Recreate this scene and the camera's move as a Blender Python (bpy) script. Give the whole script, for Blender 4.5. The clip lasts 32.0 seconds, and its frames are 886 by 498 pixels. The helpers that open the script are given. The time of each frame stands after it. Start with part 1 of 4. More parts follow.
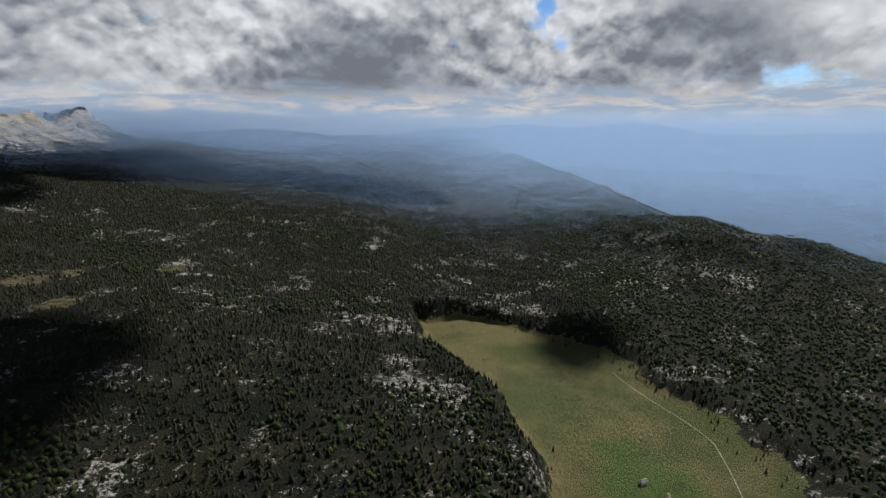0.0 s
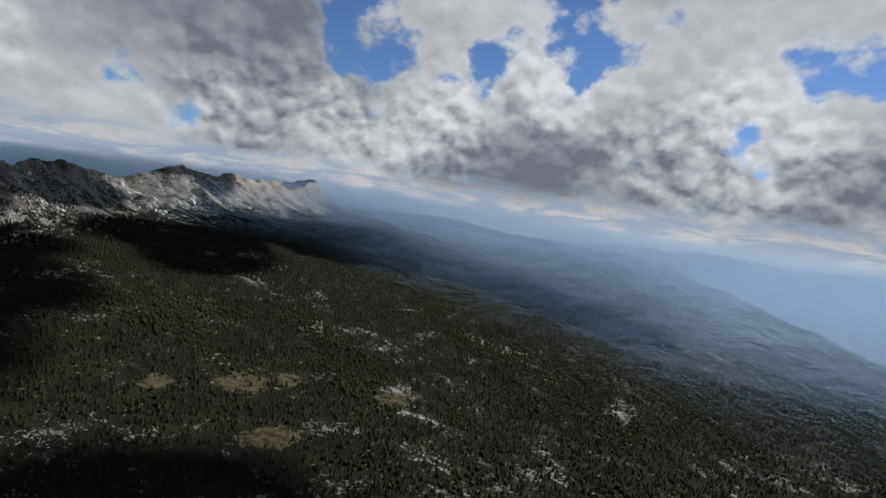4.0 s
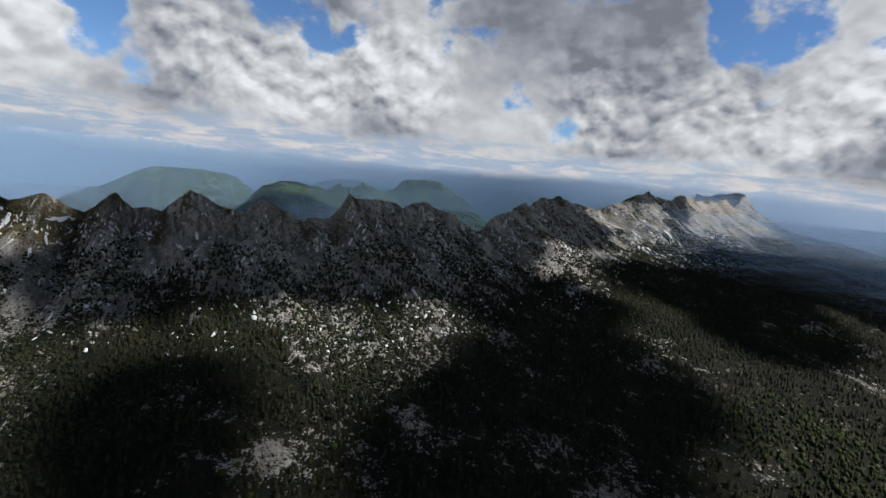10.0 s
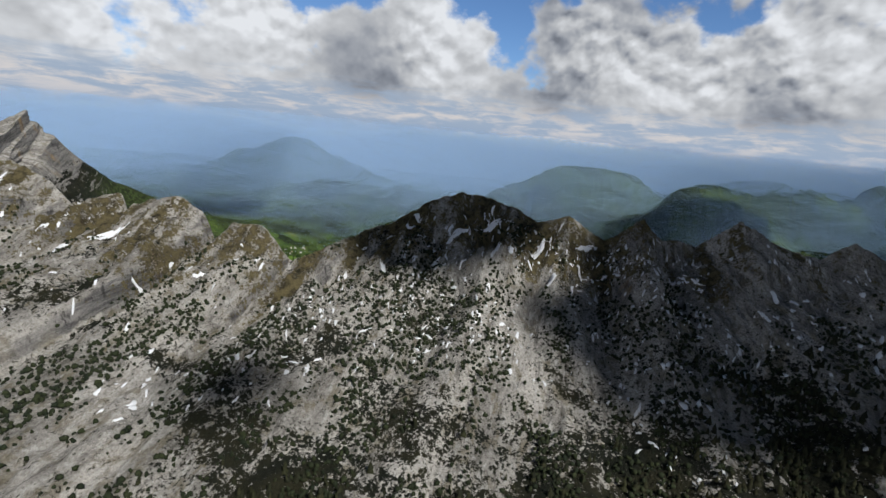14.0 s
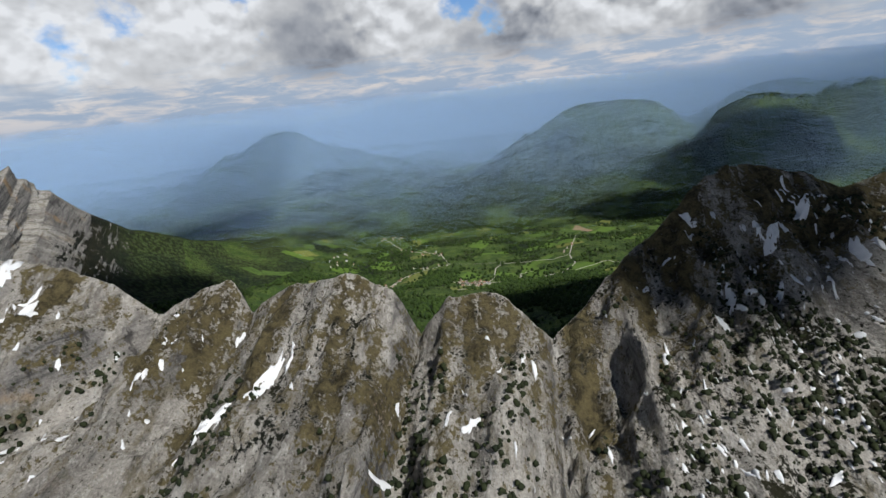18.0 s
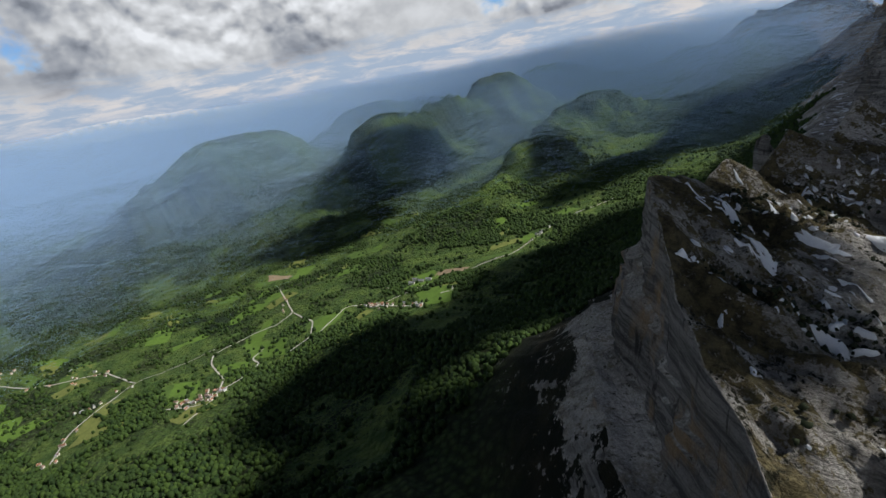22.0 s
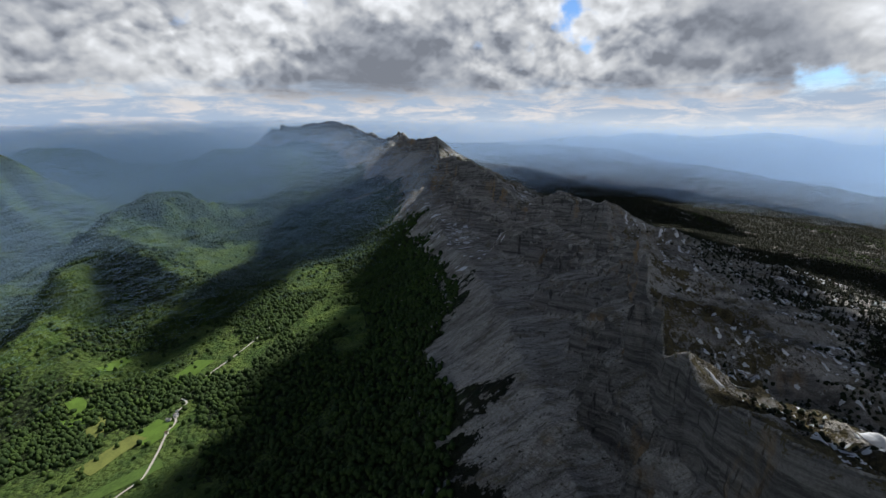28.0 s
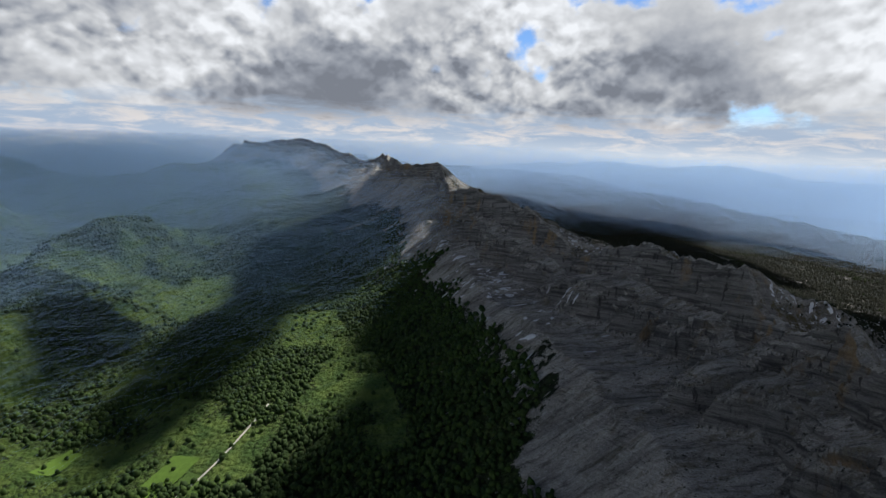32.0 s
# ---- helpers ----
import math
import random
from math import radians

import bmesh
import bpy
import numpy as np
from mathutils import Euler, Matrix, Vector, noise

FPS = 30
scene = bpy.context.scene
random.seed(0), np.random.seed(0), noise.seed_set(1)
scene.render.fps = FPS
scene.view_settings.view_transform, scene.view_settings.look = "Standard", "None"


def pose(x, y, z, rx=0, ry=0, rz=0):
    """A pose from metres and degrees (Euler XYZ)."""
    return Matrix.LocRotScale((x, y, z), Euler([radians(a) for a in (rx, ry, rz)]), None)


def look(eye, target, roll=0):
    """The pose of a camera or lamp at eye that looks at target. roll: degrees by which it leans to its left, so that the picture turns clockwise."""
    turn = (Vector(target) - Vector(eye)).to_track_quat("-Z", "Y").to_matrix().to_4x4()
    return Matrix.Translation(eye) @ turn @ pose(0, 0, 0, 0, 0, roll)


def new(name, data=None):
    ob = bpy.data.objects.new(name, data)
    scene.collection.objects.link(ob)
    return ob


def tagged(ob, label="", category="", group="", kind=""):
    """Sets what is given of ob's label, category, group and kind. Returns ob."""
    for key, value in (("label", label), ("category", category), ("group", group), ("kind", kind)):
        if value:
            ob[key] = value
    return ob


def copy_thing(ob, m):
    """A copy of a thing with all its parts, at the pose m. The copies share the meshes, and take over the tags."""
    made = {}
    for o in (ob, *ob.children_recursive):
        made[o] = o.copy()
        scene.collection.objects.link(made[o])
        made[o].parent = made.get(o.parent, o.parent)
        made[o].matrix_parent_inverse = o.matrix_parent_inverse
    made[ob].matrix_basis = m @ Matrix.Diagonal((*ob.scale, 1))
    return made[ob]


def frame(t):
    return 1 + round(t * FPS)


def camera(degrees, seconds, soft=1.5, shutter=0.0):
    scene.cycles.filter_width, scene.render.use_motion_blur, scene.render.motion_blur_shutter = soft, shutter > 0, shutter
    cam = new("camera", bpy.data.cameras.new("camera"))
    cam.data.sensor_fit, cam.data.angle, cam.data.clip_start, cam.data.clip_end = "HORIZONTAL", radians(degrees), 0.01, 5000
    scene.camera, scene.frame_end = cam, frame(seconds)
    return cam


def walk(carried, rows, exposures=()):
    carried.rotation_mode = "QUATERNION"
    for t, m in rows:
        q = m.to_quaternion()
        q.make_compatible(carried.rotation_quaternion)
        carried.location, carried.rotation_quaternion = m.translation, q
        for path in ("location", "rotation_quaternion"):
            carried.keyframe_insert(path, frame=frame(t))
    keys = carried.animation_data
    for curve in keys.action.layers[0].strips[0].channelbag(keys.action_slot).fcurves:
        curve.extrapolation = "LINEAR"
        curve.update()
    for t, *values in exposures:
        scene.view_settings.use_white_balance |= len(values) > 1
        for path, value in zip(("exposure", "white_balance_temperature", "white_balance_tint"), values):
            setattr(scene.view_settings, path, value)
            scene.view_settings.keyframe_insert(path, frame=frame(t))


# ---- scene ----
cam = camera(84.2, 32.0)
METRES, EYE, TILT, LEAN, TURN = 1100.0, 500.0, -14.5, 0.5, 0.0
ROWS = [
    (0.0, -0.0019, 0.0024, 0.0008, 0.0, 0.0, -0.0),
    (0.5, -0.0127, 0.0156, 0.0053, -3.44, 0.38, -0.68),
    (1.0, -0.0235, 0.0285, 0.0096, -5.55, 4.36, -4.88),
    (1.5, -0.0347, 0.0409, 0.0141, -3.45, 5.42, -4.22),
    (2.0, -0.0467, 0.0522, 0.019, -0.36, 6.93, -6.94),
    (2.5, -0.0586, 0.0623, 0.0235, 3.29, 8.27, -9.0),
    (4.5, -0.1146, 0.0914, 0.0365, 22.69, 9.26, -12.78),
    (5.0, -0.1293, 0.0946, 0.0399, 29.28, 8.79, -12.57),
    (5.5, -0.1443, 0.097, 0.042, 34.8, 9.48, -16.35),
    (6.0, -0.1598, 0.0979, 0.0436, 41.83, 5.03, -16.02),
    (6.5, -0.1752, 0.0975, 0.0451, 45.66, 1.21, -16.41),
    (7.0, -0.191, 0.0962, 0.0458, 49.02, -0.71, -16.99),
    (7.5, -0.2071, 0.0947, 0.0449, 50.59, -1.64, -17.47),
    (8.0, -0.2238, 0.0926, 0.0437, 51.91, -4.47, -15.4),
    (8.5, -0.2402, 0.0908, 0.0425, 51.15, -2.21, -15.24),
    (9.0, -0.2566, 0.0881, 0.0423, 54.32, -1.88, -16.76),
    (9.5, -0.2728, 0.0849, 0.0415, 56.57, -1.7, -18.24),
    (10.0, -0.2884, 0.0808, 0.0406, 59.06, -1.83, -19.01),
    (10.5, -0.3043, 0.0755, 0.0394, 60.94, 1.27, -23.61),
    (11.0, -0.3185, 0.0688, 0.038, 70.79, -2.59, -23.99),
    (11.5, -0.333, 0.0609, 0.036, 76.05, -3.05, -26.2),
    (12.0, -0.3462, 0.0518, 0.0332, 83.26, -4.89, -25.75),
    (12.5, -0.3589, 0.0416, 0.0303, 90.34, -7.53, -25.59),
    (13.0, -0.3706, 0.0305, 0.0271, 94.81, -10.26, -25.1),
    (13.5, -0.3817, 0.0182, 0.024, 100.36, -13.93, -23.72),
    (14.0, -0.3923, 0.005, 0.0213, 102.59, -17.31, -19.31),
    (14.5, -0.4027, -0.0086, 0.0184, 104.95, -17.08, -18.68),
    (15.0, -0.4125, -0.0225, 0.0152, 105.01, -16.0, -16.47),
    (15.5, -0.422, -0.0364, 0.0118, 106.4, -16.18, -16.71),
    (17.5, -0.4589, -0.092, -0.0012, 102.81, -22.03, -9.42),
    (18.0, -0.4689, -0.105, -0.0047, 98.06, -20.41, -8.56),
    (18.5, -0.4799, -0.1171, -0.0073, 93.49, -20.52, -7.8),
    (19.0, -0.4918, -0.1277, -0.009, 88.33, -19.58, -6.06),
    (19.5, -0.5045, -0.1371, -0.0102, 79.19, -14.18, -8.02),
    (20.0, -0.5174, -0.1451, -0.0115, 74.35, -13.31, -7.75),
    (20.5, -0.5306, -0.1519, -0.0127, 69.73, -12.92, -6.63),
    (21.0, -0.5441, -0.1575, -0.0137, 61.74, -11.2, -5.92),
    (21.5, -0.5577, -0.1613, -0.014, 59.06, -10.33, -5.98),
    (22.0, -0.5714, -0.1639, -0.0142, 54.3, -12.23, -3.1),
    (22.5, -0.5855, -0.165, -0.0139, 44.67, -8.6, -6.43),
    (23.0, -0.5995, -0.1648, -0.013, 42.19, -6.68, -7.66),
    (23.5, -0.6137, -0.1638, -0.0119, 38.02, -6.63, -5.3),
    (24.0, -0.628, -0.1617, -0.0105, 32.02, -6.27, -2.59),
    (24.5, -0.642, -0.1584, -0.0081, 27.55, -7.93, 1.02),
    (25.0, -0.6553, -0.1536, -0.0057, 24.95, -7.46, 2.9),
    (25.5, -0.668, -0.1473, -0.0029, 18.9, -5.91, 3.87),
    (26.0, -0.6802, -0.1399, 0.0002, 10.94, -2.88, 1.48),
    (26.5, -0.6917, -0.1323, 0.0037, 10.83, -3.1, 1.87),
    (28.5, -0.7328, -0.0974, 0.0155, 0.35, 0.91, -1.47),
    (29.0, -0.7422, -0.0882, 0.0185, -0.11, 0.37, -1.28),
    (29.5, -0.7514, -0.0787, 0.0217, -0.81, -0.05, -0.18),
    (30.0, -0.7604, -0.0688, 0.0246, -2.43, 0.76, -1.28),
    (30.5, -0.7688, -0.0588, 0.028, -1.04, -1.87, 1.32),
    (31.0, -0.7776, -0.0485, 0.031, -3.17, 0.58, -0.35),
    (31.5, -0.7859, -0.0383, 0.0347, -3.4, 0.97, 0.26),
    (32.0, -0.7938, -0.0281, 0.038, -2.87, 2.66, -1.77),
]
EXPOSURES = tuple((t, stops, 6080.0, 10.0) for t, stops in ((0.0, -0.15), (5.0, -0.3), (7.0, 0.0), (14.0, -0.12), (22.0, 0.0), (25.0, 0.15), (32.0, 0.1)))
walk(cam, [(t, pose(0, 0, EYE, TILT, LEAN, TURN) @ pose(METRES * x, METRES * y, METRES * z, 90 + pitch, roll, yaw)) for t, x, y, z, yaw, pitch, roll in ROWS], EXPOSURES)

# ---- sun and sky: +x is west, +y is south; one metre here stands for about five of the mountains ----
SUN_AZ, SUN_EL = 50.0, 47.0   # degrees from +x towards +y, and above the horizon
TO_SUN = Vector((math.cos(radians(SUN_EL)) * math.cos(radians(SUN_AZ)), math.cos(radians(SUN_EL)) * math.sin(radians(SUN_AZ)), math.sin(radians(SUN_EL))))
sun = new("sun", bpy.data.lights.new("sun", "SUN"))
sun.data.energy, sun.data.angle, sun.data.color = 5.0, radians(1.0), (1.0, 0.95, 0.86)
sun.matrix_world = look((TO_SUN * 900)[:], (0, 0, 0))


class Nodes:
    """Short forms for building a node tree."""

    def __init__(self, tree):
        self.tree = tree
        tree.nodes.clear()

    def add(self, kind, **sockets):
        n = self.tree.nodes.new(kind)
        for key, value in sockets.items():
            n.inputs[key.replace("_", " ")].default_value = value
        return n

    def link(self, a, b):
        self.tree.links.new(a, b)

    def put(self, value, socket):
        if isinstance(value, bpy.types.NodeSocket):
            self.tree.links.new(value, socket)
        elif value is not None:
            socket.default_value = value

    def math(self, op, a, b=None, c=None, clamp=False):
        n = self.tree.nodes.new("ShaderNodeMath")
        n.operation, n.use_clamp = op, clamp
        for i, v in enumerate((a, b, c)):
            self.put(v, n.inputs[i])
        return n.outputs[0]

    def vec(self, op, a, b=None, scale=None):
        n = self.tree.nodes.new("ShaderNodeVectorMath")
        n.operation = op
        self.put(a, n.inputs[0])
        self.put(b, n.inputs[1])
        if scale is not None:
            self.put(scale, n.inputs["Scale"])
        return n.outputs["Value"] if op in ("DOT_PRODUCT", "LENGTH") else n.outputs["Vector"]

    def noise(self, vector, scale, detail=5.0, rough=0.55, distortion=0.0):
        n = self.add("ShaderNodeTexNoise", Scale=scale, Detail=detail, Roughness=rough, Distortion=distortion)
        self.put(vector, n.inputs["Vector"])
        return n.outputs["Fac"]

    def ramp(self, fac, a, b):
        """0 below a, 1 above b, smooth between."""
        n = self.tree.nodes.new("ShaderNodeMapRange")
        n.interpolation_type = "SMOOTHSTEP"
        self.put(fac, n.inputs["Value"])
        self.put(a, n.inputs["From Min"])
        self.put(b, n.inputs["From Max"])
        return n.outputs["Result"]

    def mix(self, fac, a, b):
        n = self.tree.nodes.new("ShaderNodeMix")
        n.data_type = "RGBA"
        self.put(fac, n.inputs[0])
        self.put(a if not isinstance(a, tuple) else (*a, 1.0), n.inputs[6])
        self.put(b if not isinstance(b, tuple) else (*b, 1.0), n.inputs[7])
        return n.outputs[2]


world = bpy.data.worlds.new("sky")
scene.world = world
world.use_nodes = True
SKY_STRENGTH = 0.118
w = Nodes(world.node_tree)
sky = w.add("ShaderNodeTexSky")
sky.sky_type, sky.sun_disc = "NISHITA", False
sky.sun_elevation, sky.sun_rotation = radians(SUN_EL), radians(90 - SUN_AZ)
sky.altitude, sky.air_density, sky.dust_density, sky.ozone_density = 2300, 1.0, 1.0, 1.5
way = w.add("ShaderNodeTexCoord").outputs["Generated"]
# directions of blue gaps, dark bases and bright heads: degrees from south towards east, and above the horizon
GAPS = ((-37, 10), (-34, 6), (-31, 17), (-16, 17), (-13, 11), (6, 18), (16, 17), (64, 20), (75, 12), (81, 14), (89, 14), (97, 12), (117, 13))
BASES = ((-32, 3), (-24, 7), (-21, 2), (-11, 4), (-3, 7), (8, 6), (14, 5), (20, 3), (31, 12), (38, 15), (43, 8), (45, 17), (57, 17), (69, 5), (76, 16), (81, 16), (92, 17), (91, 5), (110, 5))
HEADS = ((-41, 9), (-26, 2), (-17, 9), (-10, 5), (-9, 13), (-2, 8), (9, 14), (20, 10), (26, 8), (34, 9), (44, 8), (66, 10), (73, 9), (79, 9), (88, 9), (103, 9), (122, 10), (135, 7))


def lobes(places, size):
    """A sum of soft round patches about the given directions."""
    total = None
    for az, el in places:
        az, el = radians(az), radians(el)
        near = w.vec("DOT_PRODUCT", bent, (-math.sin(az) * math.cos(el), math.cos(az) * math.cos(el), math.sin(el)))
        patch = w.math("POWER", near, 2.0 / radians(size) ** 2)
        total = patch if total is None else w.math("ADD", total, patch)
    return total


split = w.add("ShaderNodeSeparateXYZ")
w.link(way, split.inputs[0])
height = split.outputs["Z"]
stretched = w.vec("MULTIPLY", way, (1.0, 1.0, 1.35))
warp = w.add("ShaderNodeTexNoise", Scale=7.0, Detail=6.0, Roughness=0.55)
w.link(way, warp.inputs["Vector"])
bent = w.vec("NORMALIZE", w.vec("ADD", way, w.vec("SCALE", w.vec("SUBTRACT", warp.outputs["Color"], (0.5, 0.5, 0.5)), scale=0.16)))


def billows(place, detail):
    """Heaped cloud: fractal noise with round heads."""
    cell = w.add("ShaderNodeTexVoronoi", Scale=11.0, Detail=detail * 0.4, Roughness=0.55)
    cell.feature = "SMOOTH_F1"
    cell.inputs["Smoothness"].default_value = 0.6
    w.link(place, cell.inputs["Vector"])
    return w.math("SUBTRACT", w.noise(place, 4.2, detail, 0.50, 0.15), w.math("MULTIPLY", w.math("SUBTRACT", cell.outputs["Distance"], 0.45), 0.24))


gaps, bases, heads = lobes(GAPS, 3.3), lobes(BASES, 6.5), lobes(HEADS, 5.0)
big = billows(stretched, 10.0)
soft_here, soft_up = billows(stretched, 4.0), billows(w.vec("ADD", stretched, (0.008, 0.012, 0.05)), 4.0)


def puffs(place):
    """Small round heads of cloud, high in the middle."""
    cell = w.add("ShaderNodeTexVoronoi", Scale=21.0, Detail=2.0, Roughness=0.5)
    cell.feature = "SMOOTH_F1"
    cell.inputs["Smoothness"].default_value = 0.45
    w.link(place, cell.inputs["Vector"])
    return cell.outputs["Distance"]


curl = w.vec("ADD", stretched, w.vec("SCALE", w.vec("SUBTRACT", warp.outputs["Color"], (0.5, 0.5, 0.5)), scale=0.06))
relief = w.math("SUBTRACT", puffs(w.vec("ADD", curl, (0.004, 0.006, 0.022))), puffs(curl))
cover = w.math("ADD", big, w.math("MULTIPLY", gaps, -0.145))
cover = w.math("ADD", cover, w.math("MULTIPLY", w.math("MINIMUM", w.math("ADD", bases, heads), 1.0), 0.10))
mask = w.ramp(cover, 0.215, 0.335)
# heads stand white above grey undersides
lum = w.math("ADD", 0.60, w.math("MULTIPLY", w.math("MINIMUM", heads, 1.0), 0.36))
lum = w.math("SUBTRACT", lum, w.math("MULTIPLY", w.math("MINIMUM", bases, 1.15), 0.50))
lum = w.math("ADD", lum, w.math("MULTIPLY", w.math("SUBTRACT", soft_here, soft_up), 0.62))
lum = w.math("ADD", lum, w.math("MULTIPLY", w.math("SUBTRACT", big, soft_here), 0.75))
lum = w.math("ADD", lum, w.math("MULTIPLY", relief, w.math("ADD", 0.12, w.math("MULTIPLY", w.math("MINIMUM", heads, 1.0), 0.62))))
lum = w.math("ADD", lum, w.math("MULTIPLY", w.ramp(cover, 0.40, 0.26), 0.20), clamp=True)
cloud_light = w.math("ADD", 1.8, w.math("MULTIPLY", lum, 5.6))
cloud = w.mix(w.ramp(cloud_light, 1.5, 5.0), (0.92, 0.97, 1.08), (1.0, 0.99, 0.97))
cloud = w.vec("SCALE", cloud, scale=cloud_light)
above = w.mix(mask, w.vec("MULTIPLY", sky.outputs[0], (0.66, 0.80, 0.94)), cloud)
streaks = w.noise(w.vec("MULTIPLY", way, (5.0, 5.0, 26.0)), 2.2, 7.0, 0.62, 0.4)
band = w.mix(w.ramp(streaks, 0.42, 0.66), (3.3, 3.9, 4.7), (6.2, 5.7, 5.3))
above = w.mix(w.ramp(w.math("ADD", height, w.math("MULTIPLY", w.math("SUBTRACT", streaks, 0.5), 0.08)), 0.085, 0.03), above, band)
low_haze = w.mix(w.ramp(w.vec("DOT_PRODUCT", way, (0.6, 0.8, 0.0)), 0.2, 0.9), (2.6, 3.4, 4.6), (6.0, 6.3, 6.5))
above = w.mix(w.ramp(height, 0.03, -0.03), above, low_haze)
# overhead, out of view, the sky is set dark blue to weaken the fill
above = w.mix(w.ramp(height, 0.38, 0.48), above, (0.20, 0.33, 0.60))
back = w.add("ShaderNodeBackground", Strength=SKY_STRENGTH)
w.link(above, back.inputs["Color"])
w.link(back.outputs[0], w.add("ShaderNodeOutputWorld").inputs["Surface"])


# ---- materials ----
def material(name, rough=0.9):
    """A new material: its nodes, its shader and its object-space position in metres."""
    m = bpy.data.materials.new(name)
    m.use_nodes = True
    n = Nodes(m.node_tree)
    bsdf = n.add("ShaderNodeBsdfPrincipled", Roughness=rough)
    bsdf.inputs["Specular IOR Level"].default_value = 0.2
    n.link(bsdf.outputs[0], n.add("ShaderNodeOutputMaterial").inputs["Surface"])
    place = n.add("ShaderNodeNewGeometry").outputs["Position"]
    return m, n, bsdf, place


def plain(name, colour, rough=0.85, vary=0.25, scale=0.8):
    """One colour with grain and stains at two sizes."""
    m, n, bsdf, place = material(name, rough)
    grain = n.math("ADD", n.noise(place, scale), n.noise(place, scale * 7, 3.0))
    dark = tuple(c * (1 - vary) for c in colour)
    light = tuple(min(1.0, c * (1 + vary)) for c in colour)
    n.link(n.mix(n.ramp(grain, 0.7, 1.3), dark, light), bsdf.inputs["Base Color"])
    return m


def foliage(name, low, high, tip):
    """Leaves or needles: each crown of its own tone, by its island."""
    m, n, bsdf, place = material(name, 0.8)
    island = n.add("ShaderNodeNewGeometry").outputs["Random Per Island"]
    tone = n.mix(island, low, high)
    tone = n.mix(n.ramp(n.noise(place, 0.02, 3.0), 0.45, 0.7), tone, tip)
    n.link(n.vec("SCALE", tone, scale=n.math("ADD", 0.55, n.math("MULTIPLY", n.noise(place, 2.2, 3.0), 0.9))), bsdf.inputs["Base Color"])
    return m


def ground_material():
    m, n, bsdf, place = material("mountain_ground", 0.95)
    att = n.add("ShaderNodeAttribute")
    att.attribute_name = "cover"
    parts = n.add("ShaderNodeSeparateColor")
    n.link(att.outputs["Color"], parts.inputs[0])
    rock, grass, brown = parts.outputs
    valley = att.outputs["Alpha"]
    fine = n.noise(place, 0.9, 6.0, 0.65)
    middle = n.noise(place, 0.26, 6.0, 0.68)
    coarse = n.noise(place, 0.06, 6.0, 0.6)
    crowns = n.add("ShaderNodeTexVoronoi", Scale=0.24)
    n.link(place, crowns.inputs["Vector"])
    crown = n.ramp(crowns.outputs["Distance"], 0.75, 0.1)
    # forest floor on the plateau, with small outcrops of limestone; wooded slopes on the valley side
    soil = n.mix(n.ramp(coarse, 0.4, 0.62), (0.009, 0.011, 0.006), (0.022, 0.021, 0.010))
    soil = n.mix(n.ramp(n.math("ADD", middle, n.math("MULTIPLY", n.math("SUBTRACT", coarse, 0.5), 0.5)), 0.63, 0.69), soil, (0.27, 0.255, 0.225))
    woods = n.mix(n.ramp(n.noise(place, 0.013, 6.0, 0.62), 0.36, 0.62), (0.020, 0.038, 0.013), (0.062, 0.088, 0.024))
    # shade between the crowns is put into the colour, darkest at cell edges
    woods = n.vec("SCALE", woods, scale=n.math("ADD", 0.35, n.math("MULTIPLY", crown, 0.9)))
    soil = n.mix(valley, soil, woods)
    meadow = n.mix(n.ramp(n.noise(place, 0.022, 5.0, 0.6), 0.38, 0.62), (0.085, 0.098, 0.032), (0.155, 0.132, 0.055))
    lush = n.math("ADD", n.vec("LENGTH", n.vec("SUBTRACT", n.vec("MULTIPLY", place, (1.0, 0.75, 0.0)), (92.0, 144.0, 0.0))), n.math("MULTIPLY", coarse, 44.0))
    meadow = n.mix(n.math("MULTIPLY", n.ramp(lush, 56.0, 34.0), 0.85), meadow, (0.068, 0.112, 0.026))
    meadow = n.mix(n.math("MULTIPLY", n.ramp(n.noise(place, 0.05, 7.0, 0.7), 0.56, 0.66), 0.6), meadow, (0.055, 0.058, 0.024))
    meadow = n.mix(valley, meadow, n.mix(n.ramp(coarse, 0.35, 0.65), (0.045, 0.085, 0.018), (0.10, 0.145, 0.03)))
    dry = n.mix(n.ramp(middle, 0.38, 0.62), (0.045, 0.037, 0.020), (0.135, 0.112, 0.055))
    # bedded cliff stone: thin dark ledges, vertical joints, rusty stains
    dip = n.vec("MULTIPLY", n.vec("DOT_PRODUCT", place, (0.05, 0.09, 0.0)), (0.0, 0.0, 1.0))
    bed = n.noise(n.vec("ADD", n.vec("MULTIPLY", place, (0.03, 0.03, 0.42)), dip), 1.0, 9.0, 0.66, 0.35)
    ledge = n.noise(n.vec("ADD", n.vec("MULTIPLY", place, (0.10, 0.08, 0.70)), n.vec("SCALE", dip, scale=1.5)), 1.0, 6.0, 0.7, 0.9)
    crack = n.noise(n.vec("MULTIPLY", place, (0.30, 0.30, 0.04)), 1.0, 7.0, 0.65)
    stone = n.mix(n.ramp(bed, 0.36, 0.62), (0.10, 0.096, 0.094), (0.29, 0.275, 0.258))
    stone = n.mix(n.math("MULTIPLY", n.ramp(ledge, 0.46, 0.34), 0.65), stone, (0.055, 0.052, 0.05))
    stone = n.mix(n.math("MULTIPLY", n.ramp(crack, 0.45, 0.36), 0.85), stone, (0.05, 0.047, 0.046))
    stone = n.mix(n.math("MULTIPLY", n.ramp(n.noise(n.vec("MULTIPLY", place, (0.045, 0.045, 0.022)), 1.0, 5.0), 0.56, 0.68), 0.75), stone, (0.36, 0.245, 0.13))
